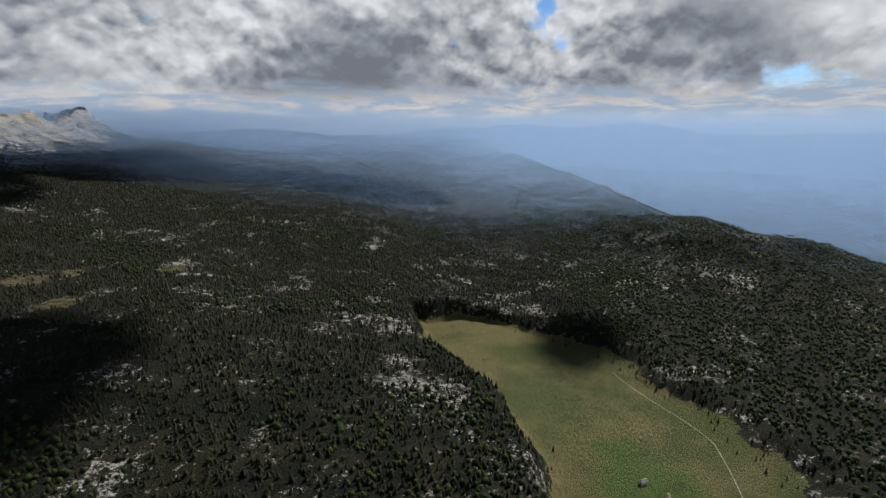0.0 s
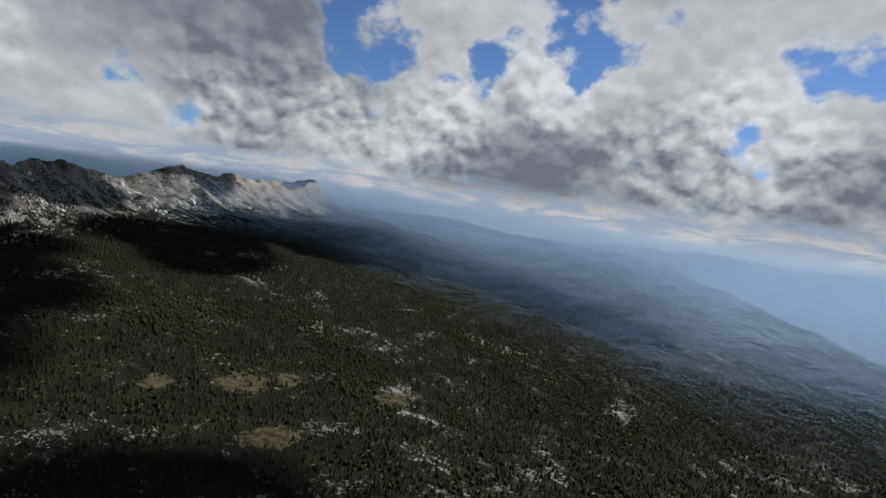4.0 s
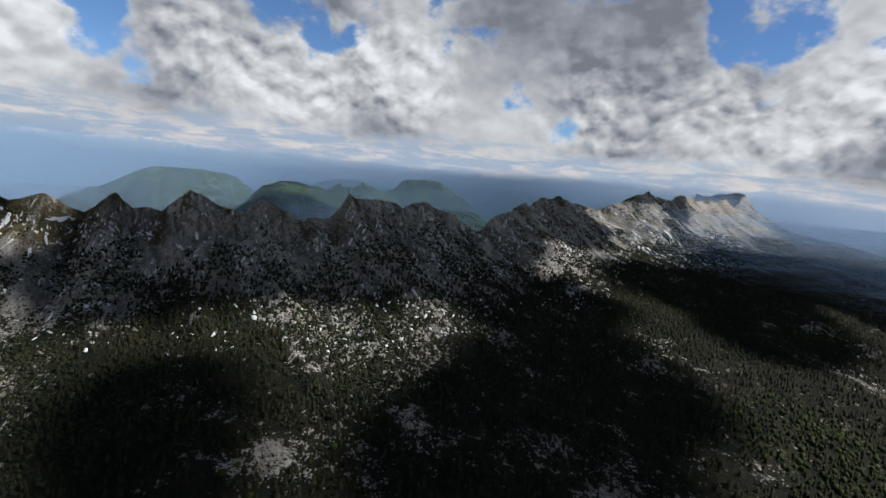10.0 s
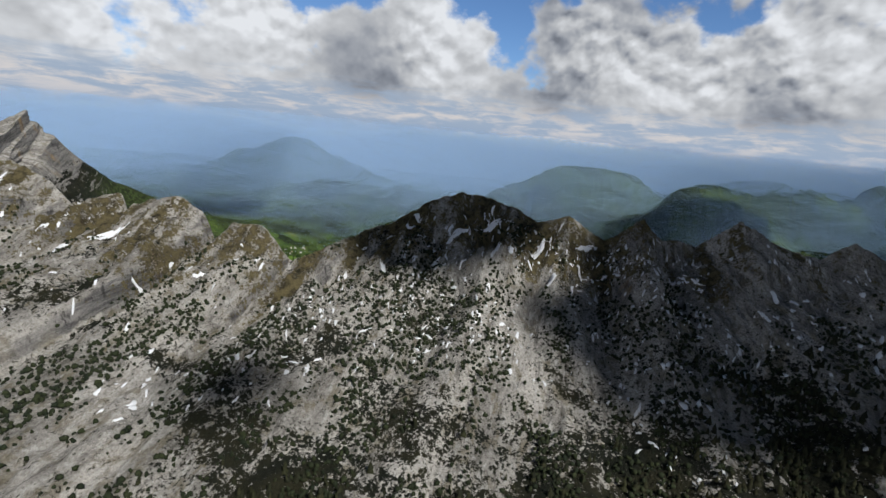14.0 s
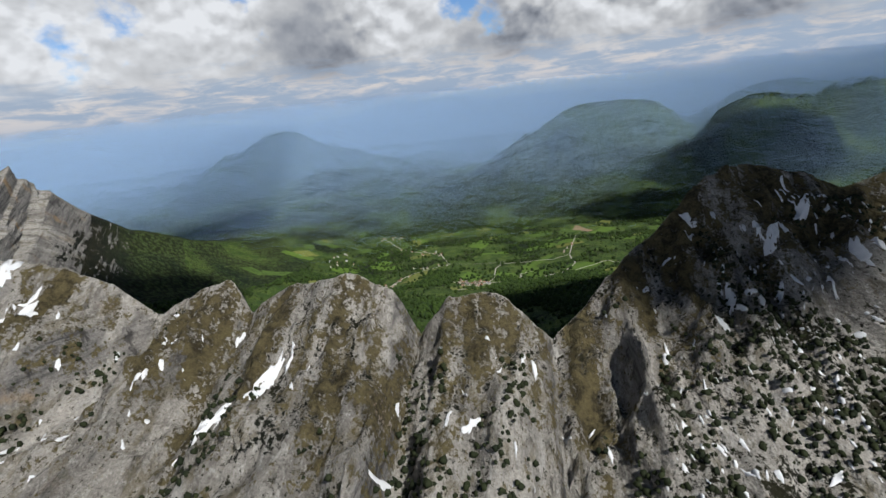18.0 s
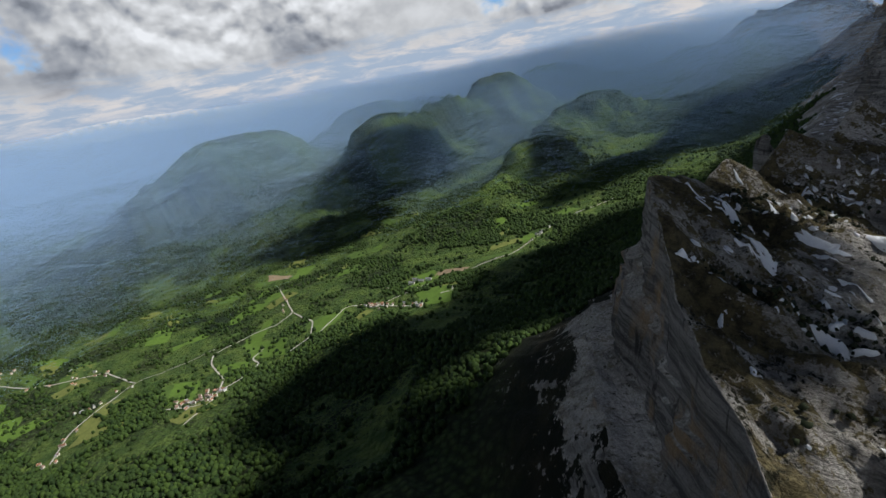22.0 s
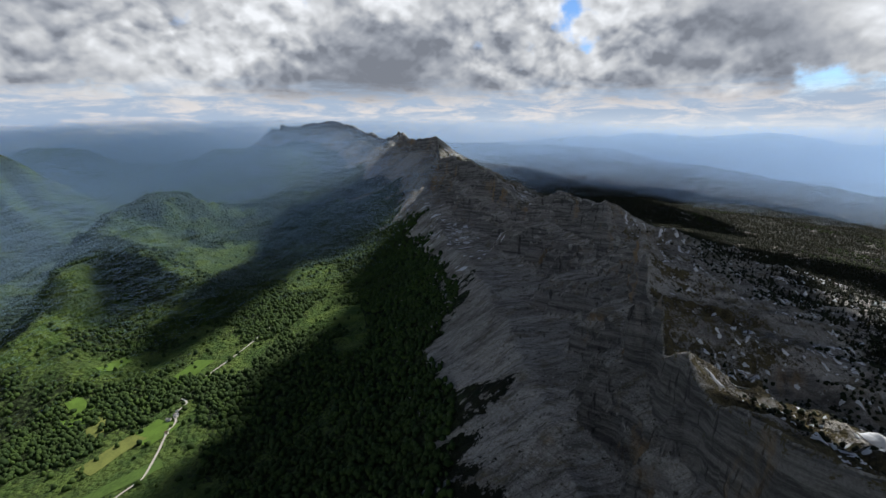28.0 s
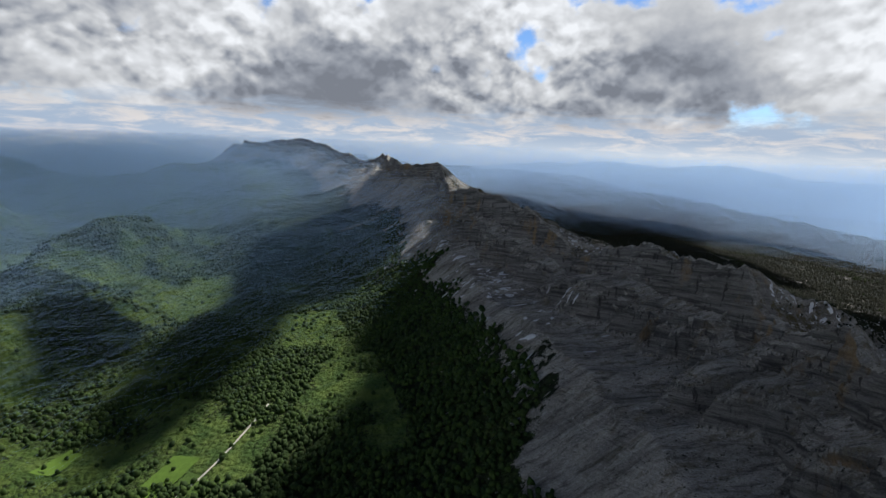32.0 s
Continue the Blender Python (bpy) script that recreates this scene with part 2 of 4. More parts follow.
    # scree and bare slabs: runnels down the slope, clean white stone, tufts in the cracks
    scree = n.mix(n.ramp(fine, 0.3, 0.7), (0.32, 0.298, 0.268), (0.49, 0.462, 0.42))
    fans = n.noise(n.vec("MULTIPLY", place, (0.012, 0.055, 0.012)), 1.0, 5.0, 0.6, 0.4)
    scree = n.vec("SCALE", scree, scale=n.math("ADD", 0.62, n.math("MULTIPLY", n.ramp(fans, 0.36, 0.62), 0.55)))
    runnel = n.noise(n.vec("MULTIPLY", place, (0.07, 0.30, 0.07)), 1.0, 8.0, 0.68, 0.3)
    scree = n.mix(n.math("MULTIPLY", n.ramp(runnel, 0.50, 0.36), 0.75), scree, (0.10, 0.092, 0.08))
    scree = n.mix(n.math("MULTIPLY", n.ramp(runnel, 0.56, 0.66), 0.8), scree, (0.52, 0.50, 0.47))
    tufts = n.noise(n.vec("MULTIPLY", place, (0.40, 0.62, 0.4)), 1.0, 6.0, 0.72)
    west = n.math("SUBTRACT", 1.0, valley)
    scree = n.mix(n.math("MULTIPLY", n.math("MULTIPLY", n.ramp(tufts, 0.58, 0.63), 0.9), west), scree, (0.030, 0.030, 0.016))
    scree = n.mix(n.math("MULTIPLY", n.ramp(tufts, 0.42, 0.36), 0.7), scree, (0.50, 0.485, 0.46))
    scree = n.mix(n.math("MULTIPLY", n.math("MULTIPLY", n.ramp(n.noise(n.vec("MULTIPLY", place, (0.10, 0.2, 0.1)), 1.0, 7.0, 0.7), 0.52, 0.62), 0.6), west), scree, (0.16, 0.135, 0.08))
    up = n.add("ShaderNodeSeparateXYZ")
    n.link(n.add("ShaderNodeNewGeometry").outputs["Normal"], up.inputs[0])
    stone = n.mix(n.ramp(up.outputs["Z"], 0.40, 0.62), stone, scree)
    edge = n.math("MULTIPLY", n.math("SUBTRACT", n.math("ADD", n.math("MULTIPLY", fine, 0.5), n.math("MULTIPLY", middle, 0.5)), 0.5), 2.6)
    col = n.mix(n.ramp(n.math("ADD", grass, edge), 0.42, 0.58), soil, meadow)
    col = n.mix(n.ramp(n.math("ADD", rock, edge), 0.42, 0.58), col, stone)
    col = n.mix(n.ramp(n.math("ADD", brown, n.math("MULTIPLY", edge, 1.5)), 0.36, 0.66), col, dry)
    speck = n.math("ADD", 0.10, n.math("MULTIPLY", n.noise(place, 1.5, 7.0, 0.8), 1.8))
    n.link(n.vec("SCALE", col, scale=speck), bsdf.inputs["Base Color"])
    bump = n.add("ShaderNodeBump", Strength=1.0, Distance=1.8)
    beds = n.math("MULTIPLY", n.math("ADD", n.math("MULTIPLY", bed, 1.4), n.math("MULTIPLY", ledge, 0.8)), n.ramp(rock, 0.3, 0.7))
    canopy = n.math("MULTIPLY", n.math("MULTIPLY", crown, valley), n.ramp(rock, 0.7, 0.3))
    n.link(n.math("ADD", n.math("ADD", fine, beds), n.math("MULTIPLY", canopy, 0.9)), bump.inputs["Height"])
    n.link(bump.outputs[0], bsdf.inputs["Normal"])
    return m


# ---- the lie of the land ----
def lattice(ix, iy, seed):
    h = (ix.astype(np.int64) * 374761393 + iy.astype(np.int64) * 668265263 + seed * 1442695041) & 0x7FFFFFFF
    h = ((h ^ (h >> 13)) * 1274126177) & 0x7FFFFFFF
    return ((h ^ (h >> 16)) & 0xFFFF) / 32767.5 - 1.0


def value_noise(x, y, seed):
    ix, iy = np.floor(x), np.floor(y)
    fx, fy = x - ix, y - iy
    fx, fy = fx * fx * fx * (fx * (fx * 6 - 15) + 10), fy * fy * fy * (fy * (fy * 6 - 15) + 10)
    a, b = lattice(ix, iy, seed), lattice(ix + 1, iy, seed)
    c, d = lattice(ix, iy + 1, seed), lattice(ix + 1, iy + 1, seed)
    return (a * (1 - fx) + b * fx) * (1 - fy) + (c * (1 - fx) + d * fx) * fy


def fbm(x, y, size, octaves=5, seed=0, rough=0.5):
    total, amp, norm = 0.0, 1.0, 0.0
    for k in range(octaves):
        total = total + amp * value_noise(x / size * 2 ** k + 17.3 * k, y / size * 2 ** k - 9.1 * k, seed + k)
        norm += amp
        amp *= rough
    return total / norm


def ridged(x, y, size, octaves=5, seed=0):
    total, amp, norm = 0.0, 1.0, 0.0
    for k in range(octaves):
        total = total + amp * (1 - np.abs(value_noise(x / size * 2 ** k + 5.7 * k, y / size * 2 ** k + 3.3 * k, seed + k)) * 2)
        norm += amp
        amp *= 0.5
    return total / norm


def step(v, a, b):
    k = np.clip((v - a) / (b - a), 0, 1)
    return k * k * (3 - 2 * k)


# the crest, from north to south
CREST_X = ((-4500, -1500), (-1500, -1100), (-700, -900), (-516, -856), (-400, -690), (-300, -640), (-208, -654), (-168, -643), (-108, -649), (-70, -690),
           (-21, -731), (67, -731), (245, -754), (467, -800), (583, -829), (772, -845), (861, -900), (960, -925), (1044, -945), (1169, -956), (1500, -1110), (1840, -1285), (1930, -1440), (2020, -1580), (2120, -1670), (2250, -1700), (4500, -1710))
CREST_Z = ((-4500, 470), (-900, 430), (-640, 462), (-585, 484), (-548, 494), (-516, 509), (-490, 489), (-440, 470), (-370, 486), (-303, 491), (-275, 491), (-250, 481), (-235, 467), (-226, 470), (-209, 477), (-202, 467),
           (-188, 475), (-165, 481), (-152, 476), (-145, 461), (-136, 472), (-119, 469), (-106, 454), (-94, 460), (-72, 471), (-63, 476), (-43, 489), (-22, 488),
           (0, 483), (12, 477), (29, 482), (43, 474), (52, 471), (69, 486), (81, 475), (97, 475), (115, 486), (139, 477), (150, 472), (161, 483),
           (189, 471), (211, 470), (228, 489), (244, 490), (281, 482), (302, 488), (345, 476), (383, 462), (406, 476), (452, 490), (488, 499),
           (551, 506), (582, 507), (631, 496))
CREST_FAR = ((681, 503), (749, 522), (775, 529), (853, 525), (917, 519), (957, 528), (1044, 530), (1169, 534), (1350, 518), (1500, 535), (1700, 552), (1840, 568), (1900, 558), (2000, 551), (2060, 547), (2140, 540), (2260, 500), (4500, 400))


def shelf(y):
    """How much wider the bedded face stands under the middle of the ridge."""
    return np.interp(y, [40, 67, 92, 130, 160, 211, 300, 371, 448, 520, 600], [0, 8, 18, 34, 45, 53, 50, 48, 36, 20, 0])


def crest_x(y):
    x = np.interp(y, *zip(*CREST_X)) + shelf(y)
    return x + 5.0 * fbm(y, y * 0, 60, 3, 71) + 2.2 * fbm(y, y * 0, 14, 3, 72)


def crest_z(y):
    return np.interp(y, *zip(*(CREST_Z + CREST_FAR))) + 0.16 * shelf(y) + 2.8 * fbm(y, y * 0, 11, 5, 73, 0.65) + 4.2 * (ridged(y, y * 0, 24, 4, 74) - 0.4) * step(y, 60, 140) + 14 * (ridged(y, y * 0, 90, 6, 75) - 0.45) * step(y, 820, 1100)


# hills: centre, half sizes, turn in degrees, height of the top, power of the shape
HILLS = ((-1674, 374, 120, 260, 12, 450, 1.15), (-1790, 880, 170, 300, 5, 494, 1.2), (-1326, 694, 110, 190, 0, 437, 1.15), (-1235, 420, 75, 170, 10, 398, 1.2), (-1740, 640, 160, 250, 5, 452, 1.15), (-2174, 111, 380, 560, 25, 446, 1.1),
         (-2061, -700, 260, 260, 35, 318, 1.2), (-1180, 165, 50, 70, 0, 335, 1.2), (-2620, -1150, 420, 380, 40, 430, 1.1), (-2700, 900, 380, 460, 0, 440, 1.1),
         (-2450, 1750, 420, 380, 0, 470, 1.1), (310, 600, 150, 230, 12, 377, 1.5), (-130, 250, 100, 110, 0, 385, 1.5))
RIM = ((-500, 540), (300, 540), (560, 480), (760, 385), (1378, 410), (2732, 300), (4500, 250))
TOPS = []


MEADOW = ((100, 100, 40), (195, 101, 60), (240, 92, 57), (281, 72, 60), (312, 55, 66), (345, 36, 58), (377, 15, 36), (395, 10, 2))


def meadow_mask(x, y):
    mid = np.interp(y, [m[0] for m in MEADOW], [m[1] for m in MEADOW])
    half = np.interp(y, [m[0] for m in MEADOW], [m[2] for m in MEADOW], left=0, right=0)
    return np.where(half > 0, half - np.abs(x - mid), -50.0) + 7 * fbm(x, y, 22, 3, 40)


def land(x, y, hills=99):
    """Height of the ground, and the way across the crest (west of it positive)."""
    u = x - crest_x(y)
    zc = crest_z(y)
    south = np.maximum(step(y, 430, 820), 1 - step(y, -430, -340))
    far = np.clip((np.abs(y) - 900) / 1500, 0, 1)
    # west side: slabs below the crest, then the forested plateau down to the western rim
    flank = np.interp(u, [0, 12, 30, 100, 190, 300, 430, 600, 740, 800, 1100, 1250, 1500, 2100, 5000], [1.0, 0.90, 0.76, 0.36, 0.13, 0.05, 0, 0, 0, 0, 0, 0, 0, 0, 0])
    table = np.interp(u, [0, 100, 190, 300, 430, 600, 740, 800, 1100], [430, 430, 424, 412, 392, 371, 357, 346, 342])
    table = table + np.clip(y - 800, 0, 2600) * 0.010
    table = table + 22 * step(y, 420, 640) * step(u, 120, 330) * (1 - step(x, -150, 200))
    table = table + 9 * fbm(x, y, 260, 4, 1) + 4.5 * fbm(x, y, 60, 4, 2) * step(u, 60, 200)
    over = x - np.interp(y, *zip(*RIM)) + 34 * fbm(x, y, 160, 4, 61)
    table = table - (table - 185 - 12 * fbm(x, y, 300, 4, 62)) * step(over, -30, 210)
    rib = ridged(x * 0.22, y + 4 * fbm(x, y, 40, 2, 8), 34, 5, 3)
    west = table + (zc - table) * flank + (rib - 0.35) * 8.0 * step(u, 0, 22) * (1 - step(u, 110, 240))
    crag = ridged(x * 0.45 + 0.3 * y, y, 13, 6, 14)
    west = west + 6.5 * (crag - 0.45) * step(u, 0, 9) * (1 - step(u, 35, 110)) * (1 - south)
    west = west + 2.2 * fbm(x, y, 6, 4, 4, 0.6) * step(u, -1, 8) * (1 - 0.6 * step(u, 120, 200))
    west = west + 2.6 * (ridged(x * 0.16, y + 1.5 * fbm(x, y, 12, 2, 17), 8, 4, 16) - 0.45) * step(u, 1, 6) * (1 - step(u, 50, 110)) * (1 - step(y, 20, 90))
    m = meadow_mask(x, y)
    west = west + (338 + 2.0 * fbm(x, y, 90, 2, 41) - west) * step(m, -14, 6)
    # east side: beds of the cliff, scree, woods and the valley
    wide = shelf(y)
    v = np.where(-u < 27 + wide, -u * 27 / (27 + wide), -u - wide)
    foot = 432 + 7 * fbm(y, y * 0 + 3, 120, 3, 5) + (zc - 485) * 0.35
    foot = foot + (zc - 26 - foot) * south
    butt = ridged(y + 6 * fbm(y, y * 0 + 2, 50, 2, 15), y * 0 + 40, 38, 4, 6)
    v2 = v + 15.0 * (0.42 - butt) * step(v, 0.5, 9) * (1 - 0.5 * south)
    fall = np.interp(v2, [0, 0.8, 3.2, 9.0, 10.4, 12.0, 15.0, 21.0, 27.0], [0, 0.03, 0.44, 0.50, 0.60, 0.63, 0.92, 0.96, 1.0])
    cliff = zc + (foot - zc) * fall
    below = np.interp(v, [0, 27, 60, 100, 190, 300, 450, 640, 900, 1500, 3000, 6000], [432, 432, 406, 381, 352, 329, 302, 270, 242, 215, 195, 190])
    below = below + np.clip(y, 0, 1500) * 0.045 * step(v, 100, 300)
    gully = ridged(x * 0.2, y, 46, 4, 9)
    below = below + (gully - 0.4) * 6 * step(v, 22, 50) * (1 - step(v, 130, 260)) + 8 * fbm(x, y, 170, 5, 10) * step(v, 90, 260) + (foot - 432) * (1 - step(v, 30, 130 + 320 * south))
    east = np.where(v2 < 24, np.minimum(cliff, np.maximum(cliff, below)), below)
    k = step(v2, 19, 31)
    east = cliff * (1 - k) + below * k
    z = np.where(u >= 0, west, east)
    for (hx, hy, rx, ry, turn, top, power), high in list(zip(HILLS, TOPS))[:hills]:
        reach = 2.6 * max(rx, ry)
        near = (np.abs(x - hx) < reach) & (np.abs(y - hy) < reach) & (np.abs(u) > 40)
        if not near.any():
            continue
        px, py = x[near], y[near]
        c, s = math.cos(radians(turn)), math.sin(radians(turn))
        away = rx * step(np.hypot(px - hx, py - hy), 0, rx * 0.7)
        dx = px - hx + away * 0.6 * fbm(px, py, rx * 1.1, 5, 64)
        dy = py - hy + away * 0.6 * fbm(px, py, rx * 1.1, 5, 66)
        r2 = ((dx * c + dy * s) / rx) ** 2 + ((dy * c - dx * s) / ry) ** 2
        bell = np.clip((1 / (1 + r2 ** power * 2.2) - 0.045) / 0.955, 0, 1)
        worn = 1 + (0.5 * ridged(px, py, rx * 0.8, 6, 12) - 0.27) * step(r2, 0.0, 0.4)
        z[near] += high * bell * worn * step(np.abs(u[near]), 40, 260)
    z = z + far * 14 * fbm(x, y, 420, 5, 13)
    return z, u


for hill in HILLS:
    TOPS.append(float(hill[5] - land(np.array([float(hill[0])]), np.array([float(hill[1])]), len(TOPS))[0][0]))
for _ in range(3):
    for i, hill in enumerate(HILLS):
        TOPS[i] += float(hill[5] - land(np.array([float(hill[0])]), np.array([float(hill[1])]))[0][0]) * 0.8


def spaced(pieces):
    """Grid lines: (from, to, step) stretches, then growing steps outwards to both ends."""
    out = []
    for a, b, d in pieces:
        out += list(np.arange(a, b, d))
    out.append(pieces[-1][1])
    for sign in (-1, 1):
        d, p = (pieces[0][2], out[0]) if sign < 0 else (pieces[-1][2], out[-1])
        while abs(p) < 4600:
            d *= 1.055
            p += sign * d
            out = [p] + out if sign < 0 else out + [p]
    return np.array(out)


def grid_mesh(name, X, Y, Z):
    nr, nc = X.shape
    me = bpy.data.meshes.new(name)
    me.vertices.add(nr * nc)
    me.vertices.foreach_set("co", np.stack([X, Y, Z], -1).astype(np.float32).ravel())
    i = np.arange((nr - 1) * (nc - 1))
    a = (i // (nc - 1)) * nc + i % (nc - 1)
    loops = np.stack([a, a + 1, a + nc + 1, a + nc], -1).astype(np.int32)
    me.loops.add(loops.size)
    me.loops.foreach_set("vertex_index", loops.ravel())
    me.polygons.add(len(loops))
    me.polygons.foreach_set("loop_start", np.arange(0, loops.size, 4, dtype=np.int32))
    me.update(calc_edges=True)
    me.validate()
    return me


us = spaced(((-420, -200, 4.0), (-200, -85, 2.2), (-85, -30, 0.9), (-30, 4, 0.34), (4, 60, 1.2), (60, 240, 2.2), (240, 800, 4.5)))
ys = spaced(((-420, -330, 2.5), (-330, 330, 1.15), (330, 640, 1.7), (640, 1000, 3.5), (1000, 2100, 14.0)))
Y, U = np.meshgrid(ys, us, indexing="ij")
X = crest_x(Y) + U
Z, _ = land(X, Y)
face = step(-U, 0.5, 4) * (1 - step(-U - shelf(Y), 24, 34))
bed = np.mod((Z + 0.14 * Y + 5.0 * fbm(Y, Z, 46, 3, 76)) / 5.6, 1.0) ** 2
joint = ridged(Y + 3 * fbm(Y, Z, 18, 2, 77), Z * 0.18, 13, 4, 78)
X = X - face * (2.0 * (bed - 0.35) + 1.6 * fbm(Y, Z * 1.6, 9, 5, 79, 0.6) + 3.4 * (joint - 0.45))
talus = step(-U - shelf(Y), 26, 40) * (1 - step(-U - shelf(Y), 90, 130))
Z = Z + talus * (1.3 * (ridged(X * 0.12, Y, 9, 3, 81) - 0.4) + 0.5 * fbm(X, Y, 3.5, 3, 82))
ground_mesh = grid_mesh("ground", X, Y, Z)
gy, gx = np.gradient(Z, axis=0) / np.gradient(Y, axis=0), np.gradient(Z, axis=1) / np.gradient(X, axis=1)
steep = np.hypot(gx, gy)


OPEN = ((-1040, -170, 34), (-1090, -170, 34), (-1110, -115, 40), (-1070, -100, 34), (-1068, -40, 34), (-1030, 5, 30), (-990, 25, 34), (-1050, 70, 34), (-1150, -70, 36), (-1150, -210, 40), (-1070, -270, 34), (-1240, -250, 46), (-1345, -15, 40), (-1360, -365, 36), (-1005, 195, 20), (-985, 255, 14), (-1245, -40, 24), (-1200, -160, 34))


def openness(x, y):
    """1 on the open land about the villages, 0 elsewhere."""
    out = np.zeros_like(x)
    for ox, oy, r in OPEN:
        out = np.maximum(out, 1 - step(np.hypot(x - ox, y - oy), r * 0.75, r * 1.15))
    return out


CLEARINGS = ((-308, 345, 17), (-296, 374, 12), (-442, 108, 12), (-232, 395, 12), (-255, 305, 14), (-330, 300, 9))


def cleared(x, y):
    """1 in the small grassy clearings of the plateau forest."""
    out = np.zeros_like(x)
    for ox, oy, r in CLEARINGS:
        out = np.maximum(out, 1 - step(np.hypot(x - ox, (y - oy) * 0.8) + 5 * fbm(x, y, 9, 3, 68), r * 0.6, r * 1.1))
    return out


def scree_edge(y):
    """How far the scree reaches out below the crest before the woods begin."""
    return np.interp(y, [-300, -60, 26, 115, 160, 199, 240, 330, 450, 700, 900], [50, 32, 48, 50, 64, 82, 36, 36, 42, 70, 95]) + shelf(y) + 26 * fbm(y, y * 0 + 7, 30, 5, 22, 0.6)


def cover_at(x, y, z, u, slope):
    """How far rock, meadow and dry turf show at a place, each 0 to 1; the rest is forest floor."""
    n1, n2 = fbm(x, y, 26, 5, 20, 0.6), fbm(x, y, 120, 4, 21)
    rock_w = 0.80 - 0.22 * step(y, 540, 640) - step(u - 15 - 60 * (1 - step(y, 20, 110)), 45, 150) * 0.60 + 0.55 * n1 + 0.25 * n2
    rock_e = np.where(-u < 28 + shelf(y), 1.0, step(scree_edge(y) + 16 * n1, -u - 8, -u + 8))
    rock = np.where(u > 0, rock_w, rock_e)
    rock = np.maximum(rock, step(slope, 0.75, 1.1) * np.where(np.abs(u) < 260, 0.9, 0.0))
    grass = step(meadow_mask(x, y), -3, 4)
    field = np.where((u < -170) & (u > -900), 0.42 + 0.6 * fbm(x, y, 55, 3, 23), 0)
    field = np.where(u <= -900, 0.3 + 0.6 * fbm(x, y, 140, 4, 24), field)
    grass = np.maximum(np.maximum(grass, field), openness(x, y))
    rock = np.where(grass > 0.5, 0, rock) * np.where(np.abs(u) > 1200, 0.4, 1)
    turf = np.where(u > 0, step(u, -1.5, 1.5) * (1 - step(u, 26, 80)) * (0.42 + 1.1 * fbm(x * 0.22, y, 7, 5, 25, 0.65)), 0) * step(y, -330, -300) * (1 - 0.3 * step(y, 60, 160)) + np.where((u > -1) & (u < 70), 0.32 * step(y, -78, -52) * (1 - step(y, 50, 95)) * (1 - step(u, 30, 62)), 0)
    turf = np.maximum(turf, 0.8 * cleared(x, y))
    return np.clip(rock, 0, 1), np.clip(grass, 0, 1), np.clip(turf, 0, 1)


rock, grass, turf = cover_at(X, Y, Z, U, steep)
paint = ground_mesh.attributes.new("cover", "FLOAT_COLOR", "POINT")
paint.data.foreach_set("color", np.stack([rock, grass, turf, step(-U, 60, 120)], -1).astype(np.float32).ravel())
ground_mesh.materials.append(ground_material())
ground = tagged(new("ground", ground_mesh), "limestone ridge, wooded plateau and green valley floor", "ground", kind="structure")

# ---- woods ----
rng = np.random.default_rng(4)


def cone_tree():
    """A spruce: two skirts of branches over a stub of stem."""
    co, tri = [], []
    for low, top, r, k in ((0.12, 0.68, 0.26, 0), (0.42, 1.0, 0.18, 1)):
        base = len(co)
        for i in range(6):
            a = math.tau * (i + 0.5 * k) / 6
            co.append((math.cos(a) * r * (1.0 if i % 2 else 0.8), math.sin(a) * r * (1.0 if i % 2 else 0.8), low))
        co.append((0, 0, top))
        tri += [(base + i, base + (i + 1) % 6, base + 6) for i in range(6)]
    return np.array(co), np.array(tri)


def round_tree():
    """A beech crown: an uneven clump."""
    bm = bmesh.new()
    bmesh.ops.create_icosphere(bm, subdivisions=1, radius=0.5)
    co = np.array([v.co[:] for v in bm.verts])
    tri = np.array([[v.index for v in f.verts] for f in bm.faces])
    bm.free()
    co = co * (1 + 0.22 * np.sin(co[:, :1] * 9 + co[:, 1:2] * 7)) * (0.85, 0.85, 1.0) + (0, 0, 0.45)
    return co, tri


def wood(name, shape, x, y, tall, mat, label, category="trees", jitter=0.045):
    """Many trees in one mesh, each turned, sized and set on the ground."""
    z, _ = land(x, y)
    co, tri = shape
    n, k = len(x), len(co)
    a = rng.uniform(0, math.tau, n)
    wide = tall * rng.uniform(0.8, 1.3, n)
    c, s = np.cos(a), np.sin(a)
    lean = rng.normal(0, 0.04, (n, 2))
    px = (co[None, :, 0] * c[:, None] - co[None, :, 1] * s[:, None]) * wide[:, None] + x[:, None] + lean[:, :1] * co[None, :, 2] * tall[:, None]
    py = (co[None, :, 0] * s[:, None] + co[None, :, 1] * c[:, None]) * wide[:, None] + y[:, None] + lean[:, 1:] * co[None, :, 2] * tall[:, None]
    pz = co[None, :, 2] * tall[:, None] + z[:, None] - 0.1 * tall[:, None]
    pts = np.stack([px, py, pz], -1) + rng.normal(0, jitter, (n, k, 3)) * tall[:, None, None]
    faces = (tri[None] + (np.arange(n) * k)[:, None, None]).astype(np.int32).reshape(-1, 3)
    me = bpy.data.meshes.new(name)
    me.vertices.add(n * k)
    me.vertices.foreach_set("co", pts.astype(np.float32).ravel())
    me.loops.add(faces.size)
    me.loops.foreach_set("vertex_index", faces.ravel())
    me.polygons.add(len(faces))
    me.polygons.foreach_set("loop_start", np.arange(0, faces.size, 3, dtype=np.int32))
    me.update(calc_edges=True)
    me.materials.append(mat)
    return tagged(new(name, me), label, category, kind="stuff")


def scatter(n, x0, x1, y0, y1):
    return rng.uniform(x0, x1, n), rng.uniform(y0, y1, n)


